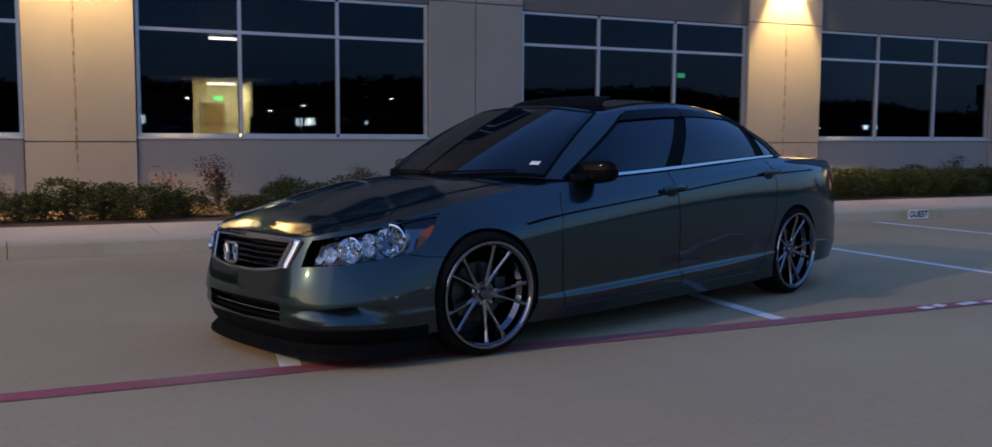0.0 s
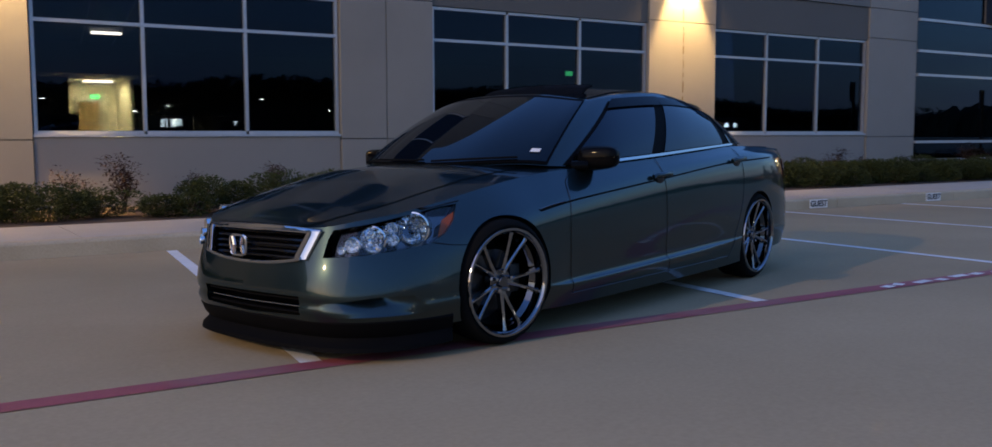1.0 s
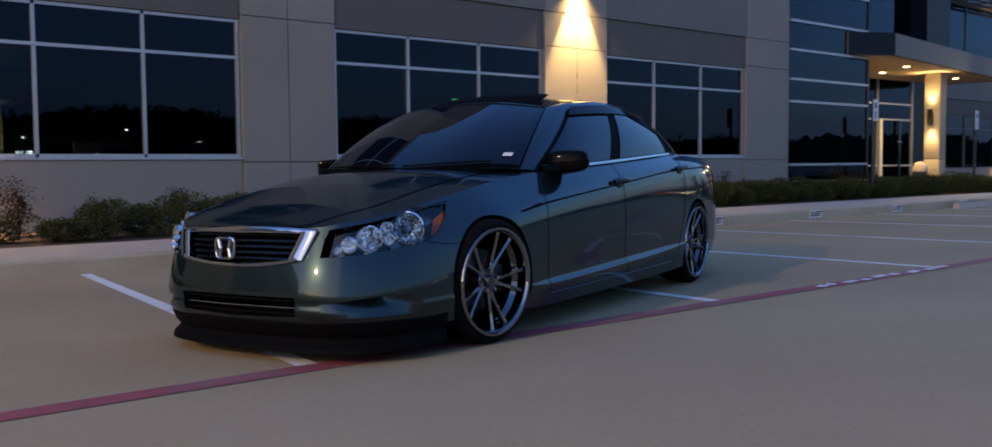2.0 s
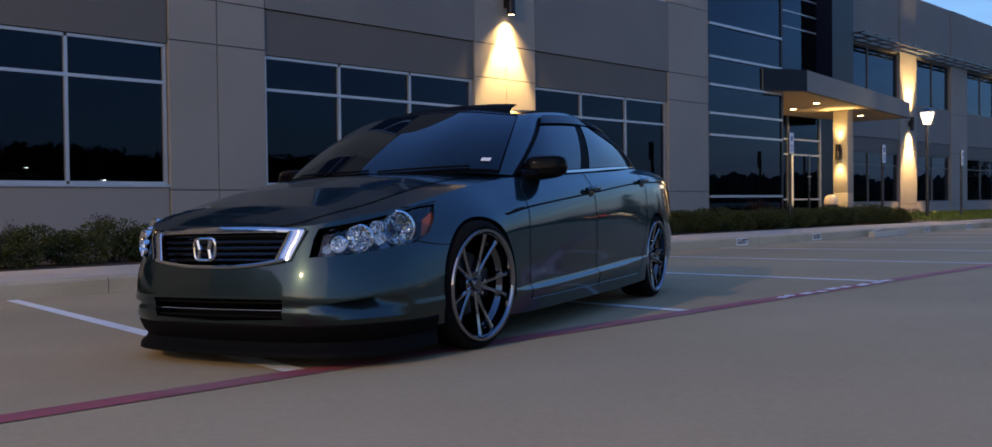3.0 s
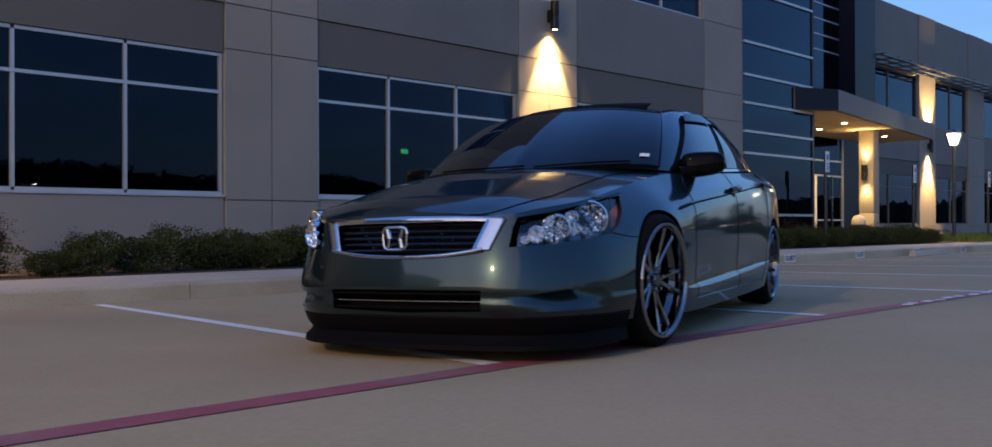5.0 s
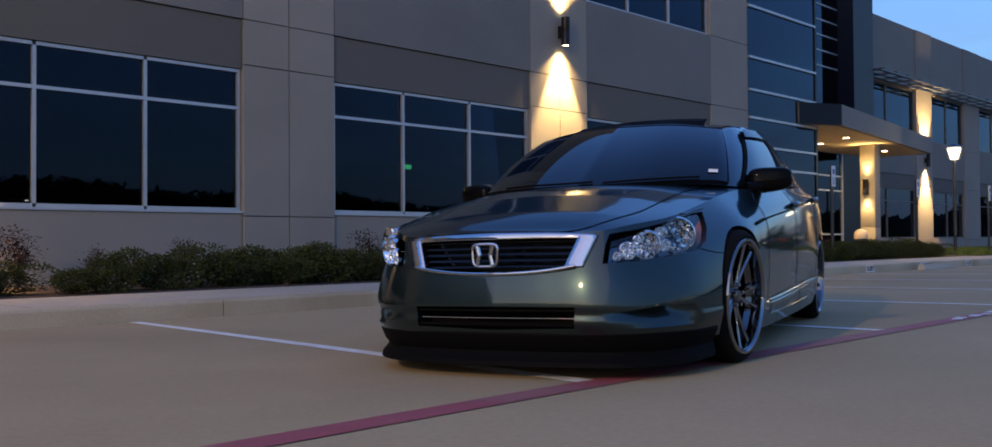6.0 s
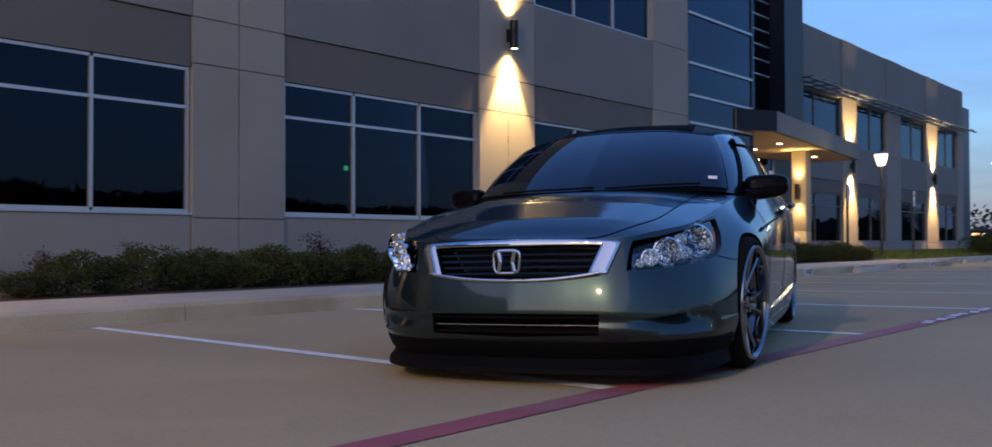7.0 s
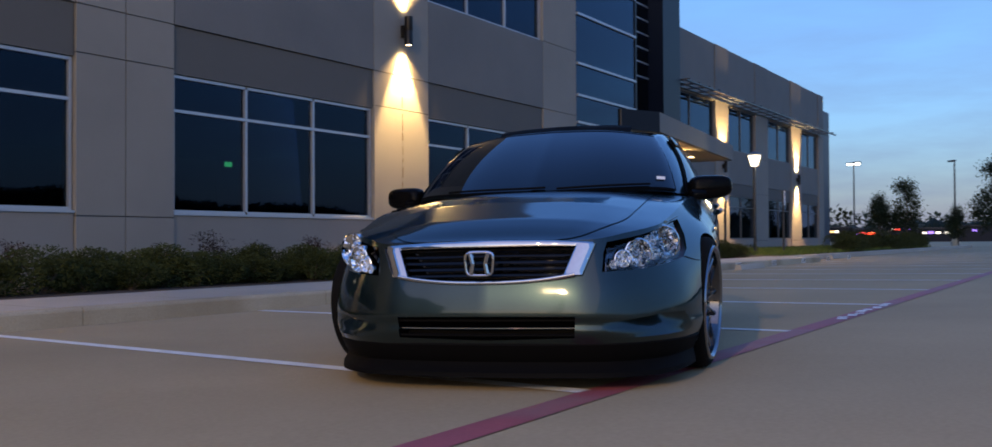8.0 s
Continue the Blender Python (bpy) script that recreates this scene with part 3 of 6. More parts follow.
# the car: local x runs from the front axle to the tail, y to its right side, z up
def car_paint():
    mat = bpy.data.materials.new("car_paint")
    mat.use_nodes = True
    n, l = mat.node_tree.nodes, mat.node_tree.links
    b = n["Principled BSDF"]
    b.inputs["Base Color"].default_value = (0.05, 0.075, 0.07, 1)
    b.inputs["Metallic"].default_value = 0.9
    b.inputs["Roughness"].default_value = 0.31
    b.inputs["Coat Weight"].default_value = 1.0
    b.inputs["Specular Tint"].default_value = (0.3, 0.42, 0.46, 1)
    b.inputs["Coat Roughness"].default_value = 0.03
    b.inputs["Coat IOR"].default_value = 1.47
    co = n.new("ShaderNodeTexCoord")
    fl = n.new("ShaderNodeTexNoise")
    fl.inputs["Scale"].default_value, fl.inputs["Detail"].default_value = 900, 1
    l.new(co.outputs["Object"], fl.inputs["Vector"])
    dirt = n.new("ShaderNodeTexNoise")
    dirt.inputs["Scale"].default_value, dirt.inputs["Detail"].default_value = 2.5, 6
    l.new(co.outputs["Object"], dirt.inputs["Vector"])
    ramp = n.new("ShaderNodeValToRGB")
    ramp.color_ramp.elements[0].color, ramp.color_ramp.elements[1].color = (0.016, 0.029, 0.03, 1), (0.031, 0.053, 0.055, 1)
    ramp.color_ramp.elements[0].position, ramp.color_ramp.elements[1].position = 0.3, 0.7
    l.new(fl.outputs["Fac"], ramp.inputs["Fac"])
    l.new(ramp.outputs["Color"], b.inputs["Base Color"])
    mr = n.new("ShaderNodeMapRange")
    mr.inputs["To Min"].default_value, mr.inputs["To Max"].default_value = 0.03, 0.09
    l.new(dirt.outputs["Fac"], mr.inputs["Value"])
    l.new(mr.outputs["Result"], b.inputs["Coat Roughness"])
    return mat


PAINT = car_paint()
# the sky's blue is put into the car glass's specular tint
CARGLASS = material("tinted_car_glass", (0.002, 0.003, 0.004), 0.01, 0.0, IOR=1.43, Specular_Tint=(0.62, 0.82, 1.0, 1))
REFLECTOR = worn("lamp_reflector", (0.82, 0.82, 0.82), (0.93, 0.93, 0.92), 0.05, (45.0, 90.0), 0.0, metal=1.0, rough_var=0.03)
POLISHED = worn("polished_lip", (0.22, 0.225, 0.24), (0.33, 0.335, 0.35), 0.1, (6.0, 60.0), 0.0, metal=1.0, rough_var=0.05)
MATTBLACK = material("matt_black_lip", (0.003, 0.003, 0.0035), 0.7, 0.0, Specular_IOR_Level=0.06)
BLACKPLASTIC = worn("black_plastic", (0.005, 0.005, 0.0055), (0.01, 0.01, 0.0105), 0.5, (8.0, 200.0), 0.1)
SATINBLACK = material("satin_black", (0.003, 0.003, 0.0035), 0.08, 0.0, Specular_IOR_Level=0.07)
GLOSSBLACK = material("gloss_black", (0.004, 0.004, 0.005), 0.09, 0.0, IOR=1.4)
CHROME = worn("chrome", (0.46, 0.47, 0.49), (0.55, 0.56, 0.58), 0.06, (4.0, 60.0), 0.0, metal=1.0, rough_var=0.04)
DARKCHROME = worn("dark_chrome", (0.11, 0.112, 0.122), (0.18, 0.182, 0.195), 0.06, (6.0, 60.0), 0.0, metal=1.0, rough_var=0.05)
RUBBER = worn("tyre_rubber", (0.003, 0.003, 0.003), (0.007, 0.007, 0.0068), 0.9, (6.0, 120.0), 0.2)
RUBBER.node_tree.nodes["Principled BSDF"].inputs["Specular IOR Level"].default_value = 0.1
LENS = clear_glass("headlight_lens", (0.9, 0.92, 0.93), 0.01, 1.5)
AMBER = material("amber_plastic", (0.5, 0.1, 0.0), 0.45, 0.0, Specular_IOR_Level=0.2)
TAILRED = material("red_lamp_plastic", (0.25, 0.012, 0.012), 0.12, 0.0, Coat_Weight=1.0)
STEEL = worn("brake_steel", (0.05, 0.05, 0.052), (0.09, 0.09, 0.092), 0.35, (9.0, 90.0), 0.0, metal=1.0)

# level curves of the lower body, nose to tail: each row is x, half width, height
SHOULDER = [(-0.775, 0, 0.6), (-0.77, 0.25, 0.6), (-0.745, 0.45, 0.605), (-0.66, 0.57, 0.63), (-0.5, 0.68, 0.66), (-0.28, 0.725, 0.702), (0, 0.76, 0.757), (0.3, 0.78, 0.802), (0.6, 0.81, 0.83),
            (1.1, 0.848, 0.854), (1.6, 0.86, 0.882), (2.1, 0.85, 0.912), (2.65, 0.825, 0.945), (3.1, 0.81, 0.94), (3.5, 0.77, 0.93), (3.78, 0.7, 0.92), (3.89, 0.5, 0.92), (3.92, 0.25, 0.92), (3.93, 0, 0.92)]
SWAGE = [(-0.825, 0, 0.43), (-0.82, 0.25, 0.43), (-0.808, 0.445, 0.425), (-0.735, 0.59, 0.44), (-0.58, 0.72, 0.47), (-0.38, 0.8, 0.52), (0, 0.89, 0.6), (0.3, 0.91, 0.64), (0.6, 0.918, 0.675),
         (1.1, 0.925, 0.72), (1.6, 0.925, 0.76), (2.1, 0.92, 0.8), (2.65, 0.905, 0.84), (3.1, 0.89, 0.85), (3.5, 0.84, 0.84), (3.8, 0.73, 0.81), (3.94, 0.52, 0.78), (3.98, 0.25, 0.77), (3.99, 0, 0.77)]
WAIST = [(-0.845, 0, 0.32), (-0.84, 0.27, 0.32), (-0.827, 0.455, 0.315), (-0.752, 0.61, 0.32), (-0.6, 0.75, 0.34), (-0.4, 0.83, 0.38), (0, 0.91, 0.45), (0.3, 0.925, 0.46), (0.6, 0.93, 0.47),
         (1.1, 0.935, 0.49), (1.6, 0.935, 0.51), (2.1, 0.932, 0.53), (2.65, 0.925, 0.57), (3.1, 0.91, 0.6), (3.5, 0.865, 0.58), (3.8, 0.76, 0.53), (3.95, 0.56, 0.5), (4.0, 0.25, 0.5), (4.01, 0, 0.5)]
CREASE = [(-0.84, 0, 0.23), (-0.835, 0.27, 0.23), (-0.82, 0.46, 0.225), (-0.75, 0.615, 0.225), (-0.6, 0.75, 0.23), (-0.4, 0.835, 0.24), (0, 0.905, 0.26), (0.3, 0.925, 0.24), (0.6, 0.932, 0.238),
          (1.1, 0.938, 0.25), (1.6, 0.938, 0.265), (2.1, 0.936, 0.28), (2.65, 0.925, 0.305), (3.1, 0.9, 0.34), (3.5, 0.86, 0.33), (3.8, 0.76, 0.31), (3.93, 0.56, 0.3), (3.97, 0.25, 0.3), (3.98, 0, 0.3)]
SILLINE = [(-0.8, 0, 0.15), (-0.795, 0.26, 0.15), (-0.77, 0.48, 0.15), (-0.7, 0.61, 0.15), (-0.57, 0.72, 0.15), (-0.38, 0.8, 0.15), (0, 0.88, 0.155), (0.3, 0.895, 0.135), (0.6, 0.9, 0.128),
           (1.1, 0.903, 0.13), (1.6, 0.903, 0.133), (2.1, 0.9, 0.138), (2.65, 0.89, 0.15), (3.1, 0.87, 0.19), (3.5, 0.83, 0.2), (3.8, 0.72, 0.2), (3.88, 0.52, 0.2), (3.9, 0.25, 0.2), (3.92, 0, 0.2)]
# cabin base and roof edge
CABIN_BASE = [(0.3, 0, 0.845), (0.37, 0.35, 0.855), (0.5, 0.62, 0.86), (0.6, 0.73, 0.85), (0.8, 0.8, 0.845), (1.1, 0.835, 0.86), (1.6, 0.845, 0.888), (2.1, 0.838, 0.918), (2.65, 0.8, 0.945), (3.0, 0.72, 0.95), (3.3, 0.56, 0.945), (3.42, 0.3, 0.945), (3.46, 0, 0.945)]
CABIN_TOP = [(1.12, 0, 1.277), (1.13, 0.3, 1.267), (1.18, 0.525, 1.237), (1.24, 0.575, 1.232), (1.34, 0.605, 1.247), (1.5, 0.617, 1.267), (1.8, 0.625, 1.287), (2.1, 0.62, 1.284), (2.42, 0.6, 1.252), (2.58, 0.565, 1.222), (2.68, 0.465, 1.212), (2.73, 0.22, 1.217), (2.74, 0, 1.222)]
P_LOW, P_CAB = 181, 145
LEAN = 0.07  # how far the far flank sits back for each metre of width


def squared(curve):
    return [(x - LEAN * max(0.0, 0.9 - 1.3 * (math.hypot(half, 0.3) - 0.3)), half, z) for x, half, z in curve]


SHOULDER, SWAGE, WAIST, CREASE, SILLINE, CABIN_BASE, CABIN_TOP = map(squared, (SHOULDER, SWAGE, WAIST, CREASE, SILLINE, CABIN_BASE, CABIN_TOP))
HOLLOW = [(x, half - 0.02 * min(1, max(0, (x - 0.35) / 0.3)) * min(1, max(0, (2.55 - x) / 0.3)), z + 0.045) for x, half, z in CREASE]


def level_stack(curves, n, rows):
    """Points [i][j]: i along the outline from nose to tail, j from the lowest curve up."""
    dense = [spline(c, n) for c in curves]
    out = []
    for i in range(n):
        out.append(spline([d[i] for d in dense], rows))
    return np.array(out)


LOW = level_stack([SILLINE, CREASE, HOLLOW, WAIST, SWAGE, SHOULDER], P_LOW, 41)


def cabin_stack():
    a, b = spline(CABIN_BASE, P_CAB), spline(CABIN_TOP, P_CAB)
    out = []
    for i in range(P_CAB):
        rows = []
        mid = (a[i] + b[i]) / 2
        nose = np.array([mid[0] - 1.85, mid[1] * 1.6, 0.0])
        nose /= max(np.linalg.norm(nose), 1e-6)
        for f in np.linspace(0, 1, 25):
            p = a[i] * (1 - f) + b[i] * f
            bulge = 4 * f * (1 - f)
            q = p + nose * (0.028 * bulge) + np.array([0, 0, 0.012 * bulge])
            q[1] = max(q[1], 0) if i not in (0, P_CAB - 1) else 0
            rows.append(q)
        out.append(rows)
    return np.array(out)


CAB = cabin_stack()


def both_sides(pts):
    """Full outline: left side nose to tail, then right side back."""
    left = pts * np.array([1, -1, 1])
    right = pts[-2:0:-1]
    return np.concatenate([left, right])


def crown(edge, lift, m):
    """Rows across from the left edge to the right edge with a rounded rise."""
    rows = []
    for p in edge:
        row = []
        for k in range(m):
            f = -1 + 2 * k / (m - 1)
            row.append((p[0], p[1] * f, p[2] + lift(p[0], p[1], f)))
        rows.append(row)
    return np.array(rows)


def shell_mesh(stack, lift, m, bottom):
    """A closed solid: side wall, crowned top and flat bottom."""
    loop = both_sides(stack)
    n, rows = loop.shape[0], loop.shape[1]
    verts = [tuple(v) for v in loop.reshape(-1, 3)]
    faces = []
    for i in range(n):
        k = (i + 1) % n
        for j in range(rows - 1):
            faces.append((i * rows + j, k * rows + j, k * rows + j + 1, i * rows + j + 1))
    half = stack.shape[0]
    top = crown(stack[:, -1], lift, m)
    base = len(verts)
    verts += [tuple(v) for v in top.reshape(-1, 3)]
    faces += grid_faces(half, m, base)
    low = crown(stack[:, 0], lambda *a: 0.0, 3)
    base = len(verts)
    verts += [tuple(v) for v in low.reshape(-1, 3)]
    faces += grid_faces(half, 3, base)
    bm = bmesh.new()
    vs = [bm.verts.new(v) for v in verts]
    for f in faces:
        bm.faces.new([vs[k] for k in f])
    bmesh.ops.remove_doubles(bm, verts=bm.verts, dist=0.0008)
    bmesh.ops.dissolve_degenerate(bm, edges=bm.edges, dist=0.0005)
    bmesh.ops.recalc_face_normals(bm, faces=bm.faces)
    return bm


HOOD_RISE = [(-0.84, 0.0), (-0.62, 0.055), (-0.3, 0.085), (0.0, 0.085), (0.3, 0.062), (0.6, 0.05), (1.1, 0.03), (2.65, 0.0), (3.1, 0.015), (3.6, 0.018), (3.93, 0.0)]


def hood_lift(x, half, f):
    xs, zs = [a for a, _ in HOOD_RISE], [b for _, b in HOOD_RISE]
    rise = float(np.interp(x, xs, zs))
    g = abs(f)
    # low power bulge between two soft creases, falling away to the fender
    k = min(1.0, max(0.0, (g - 0.58) / 0.16))
    inner = (1.0 - g ** 2.4) * (1.0 - 0.09 * k * k * (3 - 2 * k))
    return rise * inner


def roof_lift(x, half, f):
    ends = min(1.0, max(0.0, (x - 1.12) / 0.35)) * min(1.0, max(0.0, (2.74 - x) / 0.35))
    return 0.052 * (1 - f * f) * ends


def cutter_mesh(verts, faces):
    me = bpy.data.meshes.new("cutter")
    me.from_pydata([tuple(v) for v in verts], [], faces)
    bm = bmesh.new()
    bm.from_mesh(me)
    bmesh.ops.recalc_face_normals(bm, faces=bm.faces)
    bm.to_mesh(me)
    bm.free()
    return me


def prism(outline, shift):
    """A prism over a closed outline of points, pushed along shift."""
    n = len(outline)
    a = [np.array(p, float) for p in outline]
    b = [p + np.array(shift, float) for p in a]
    faces = [tuple(range(n)), tuple(range(2 * n - 1, n - 1, -1))] + [(i, (i + 1) % n, n + (i + 1) % n, n + i) for i in range(n)]
    return cutter_mesh(a + b, faces)


def carve(me, cutters):
    """The mesh with each cutter taken away."""
    ob = new("carved", me)
    made = []
    for c in cutters:
        co = new("cutter", c)
        m = ob.modifiers.new("cut", "BOOLEAN")
        m.operation, m.object, m.solver = "DIFFERENCE", co, "EXACT"
        made.append(co)
    bpy.context.view_layer.update()
    res = bpy.data.meshes.new_from_object(ob.evaluated_get(bpy.context.evaluated_depsgraph_get()))
    bpy.data.objects.remove(ob)
    for co in made:
        bpy.data.objects.remove(co)
    return res


WHEEL_R, RIM_R = 0.305, 0.262
AXLES = (0.0, 2.96)
# headlight seen along D, across axis A (towards the tail and outwards) and height
HL_D, HL_A = np.array([0.62, 0.78, 0.0]), np.array([0.78, -0.62, 0.0])
HL_OUT = [(-0.347, 0.472), (-0.32, 0.55), (-0.295, 0.592), (-0.12, 0.618), (0.05, 0.65), (0.2, 0.678), (0.3, 0.69), (0.275, 0.62), (0.225, 0.56), (0.15, 0.522), (0.0, 0.5), (-0.16, 0.482)]
GRILLE_OUT = [(-0.43, 0.582), (-0.2, 0.592), (0, 0.594), (0.2, 0.592), (0.43, 0.582), (0.385, 0.5), (0.36, 0.468), (0.25, 0.446), (0, 0.436), (-0.25, 0.446), (-0.36, 0.468), (-0.385, 0.5)]
INTAKE_OUT = [(-0.375, 0.3), (0, 0.302), (0.375, 0.3), (0.37, 0.215), (0, 0.205), (-0.37, 0.215)]


def hl_point(a, z, d, side=-1):
    p = HL_A * a + HL_D * d
    return np.array([p[0], p[1] * (1 if side < 0 else -1), z])


def wheel_cutter(x, side, r):
    bm = bmesh.new()
    m = Matrix.Translation((x, side * 0.82, WHEEL_R + 0.005)) @ Matrix.Rotation(radians(90), 4, "X")
    bmesh.ops.create_cone(bm, cap_ends=True, segments=56, radius1=r, radius2=r, depth=0.5, matrix=m)
    me = bpy.data.meshes.new("cutter")
    bm.to_mesh(me)
    bm.free()
    return me


def pocket_cutter(tree, side):
    """A scoop in the bumper's corner: deep under its upper edge, running out flush along the lower one."""
    d = Vector((HL_D[0], HL_D[1] * (1 if side < 0 else -1), 0))
    n, m = 22, 9
    near, far = [], []
    for i in range(n):
        u = i / (n - 1)
        for j in range(m):
            v = j / (m - 1)
            a = -0.37 + u * (0.56 - 0.13 * v)
            z = (0.203 + 0.014 * u) * (1 - v) + (0.272 + 0.03 * min(1, u * 1.6)) * v
            hit, _, _, _ = tree.ray_cast(Vector(hl_point(a, z, -1.5, side)), d)
            right = min(1.0, (1 - u) / 0.34)
            left = min(1.0, u / 0.5)
            deep = 0.05 * v ** 0.7 * right * left - 0.004 * (1 - v)
            near.append(np.array(hl_point(a, z, -1.4, side)))
            far.append(np.array(hit) + np.array(d) * deep)
    k = n * m
    faces = grid_faces(n, m) + [tuple(reversed(f)) for f in grid_faces(n, m, k)]
    rim = [j for j in range(m)] + [i * m + m - 1 for i in range(1, n)] + [(n - 1) * m + j for j in range(m - 2, -1, -1)] + [i * m for i in range(n - 2, 0, -1)]
    faces += [(a, b, k + b, k + a) for a, b in zip(rim, rim[1:] + rim[:1])]
    return cutter_mesh(near + far, faces)


def build_body(car):
    bm = shell_mesh(LOW, hood_lift, 33, 0)
    me = bpy.data.meshes.new("lower_body")
    bm.to_mesh(me)
    bm.free()
    cuts = []
    for x in AXLES:
        for side in (-1, 1):
            cuts.append(wheel_cutter(x - (0.02 if x else 0), side, 0.318))
    for side in (-1, 1):
        cuts.append(prism([hl_point(a, z, -1.2, side) for a, z in HL_OUT], np.array([HL_D[0], HL_D[1] * (1 if side < 0 else -1), 0]) * 0.62))
    tree = BVHTree.FromBMesh(SOLID)
    for side in (-1, 1):
        cuts.append(pocket_cutter(tree, side))
    cuts.append(prism([(-1.1, y, z) for y, z in GRILLE_OUT], (0.38, 0, 0)))
    cuts.append(prism([(-1.1, y, z) for y, z in INTAKE_OUT], (0.36, 0, 0)))
    me = carve(me, cuts)
    me.materials.clear()
    body = finish("body", me, PAINT, car, 28, "metallic grey-green painted lower body")
    bm = shell_mesh(CAB, roof_lift, 25, 0)
    cab = part("roof", bm, PAINT, car, "metallic grey-green roof and pillars", 35)
    return body, cab


def cab_at(i, f):
    """A point and outward normal on the cabin wall: i along its outline, f from base to roof."""
    i0 = min(max(i, 0), P_CAB - 1.001)
    j0 = min(max(f, 0), 1) * 24
    a, b = int(i0), min(int(j0), 23)
    u, v = i0 - a, j0 - b
    g = CAB[a:a + 2, b:b + 2]
    p = (g[0, 0] * (1 - u) * (1 - v) + g[1, 0] * u * (1 - v) + g[0, 1] * (1 - u) * v + g[1, 1] * u * v)
    du, dv = g[1, 0] - g[0, 0] + g[1, 1] - g[0, 1], g[0, 1] - g[0, 0] + g[1, 1] - g[1, 0]
    n = np.cross(dv, du)
    n /= np.linalg.norm(n)
    c = p - np.array([1.9, 0, 0.8])
    return p, (n if n @ c > 0 else -n)


def cab_patch(name, i0, i1, lo, hi, mat, car, side, lift=0.004, n=25, m=11, label="", fa=None, fb=None):
    """A sheet of the cabin wall between outline places and heights, lying on it. lo, hi: heights as functions of 0..1 along."""
    verts = []
    for k in range(n):
        t = k / (n - 1)
        for q in range(m):
            s = q / (m - 1)
            a = (fa(s) if fa else i0) * (1 - t) + (fb(s) if fb else i1) * t
            f = lo(t) * (1 - s) + hi(t) * s
            p, nn = cab_at(a, f)
            p = p + nn * lift
            verts.append((p[0], -p[1] if side < 0 else p[1], p[2]))
    return mesh_object(name, verts, grid_faces(n, m), mat, car, 60, label)


def low_at(i, j):
    i0, j0 = min(max(i, 0), P_LOW - 1.001), min(max(j, 0), 39.999)
    a, b = int(i0), int(j0)
    u, v = i0 - a, j0 - b
    g = LOW[a:a + 2, b:b + 2]
    p = g[0, 0] * (1 - u) * (1 - v) + g[1, 0] * u * (1 - v) + g[0, 1] * (1 - u) * v + g[1, 1] * u * v
    du, dv = g[1, 0] - g[0, 0] + g[1, 1] - g[0, 1], g[0, 1] - g[0, 0] + g[1, 1] - g[1, 0]
    n = np.cross(dv, du)
    n /= max(np.linalg.norm(n), 1e-9)
    c = np.array([(p[0] - 1.6) * 0.3, p[1], 0])
    return p, (n if n @ c > 0 else -n)


def low_find(x, z, lo=40, hi=165):
    """Outline place and row of the side wall at length x and height z."""
    d = (LOW[lo:hi, :, 0] - x) ** 2 + (LOW[lo:hi, :, 2] - z) ** 2
    a, b = np.unravel_index(np.argmin(d), d.shape)
    i, j = float(a + lo), float(b)
    for _ in range(12):
        p, _n = low_at(i, j)
        px, _n = low_at(i + 0.5, j)
        pz, _n = low_at(i, j + 0.5)
        J = np.array([[px[0] - p[0], pz[0] - p[0]], [px[2] - p[2], pz[2] - p[2]]]) * 2
        if abs(np.linalg.det(J)) < 1e-9:
            break
        st = np.linalg.solve(J, np.array([x - p[0], z - p[2]]))
        i, j = min(max(i + float(np.clip(st[0], -3, 3)), lo), hi), min(max(j + float(np.clip(st[1], -3, 3)), 0), 39.9)
    return i, j


def on_side(x, z, lift=0.0, side=-1):
    p, n = low_at(*low_find(x, z))
    p = p + n * lift
    return np.array([p[0], p[1] * side, p[2]])


def side_strip(name, pts, width, mat, car, side, lift=0.002, label=""):
    """A narrow band that follows the side wall through (x, z) places."""
    c = spline(pts, max(8, 8 * (len(pts) - 1)))
    verts = []
    for k, (x, z) in enumerate(c):
        d = c[min(k + 1, len(c) - 1)] - c[max(k - 1, 0)]
        d /= max(np.linalg.norm(d), 1e-9)
        w = np.array([-d[1], d[0]]) * width / 2
        for s in (-1, 0, 1):
            verts.append(on_side(x + s * w[0], z + s * w[1], lift if s == 0 else lift * 0.5, side))
    return mesh_object(name, verts, grid_faces(len(c), 3), mat, car, 40, label)


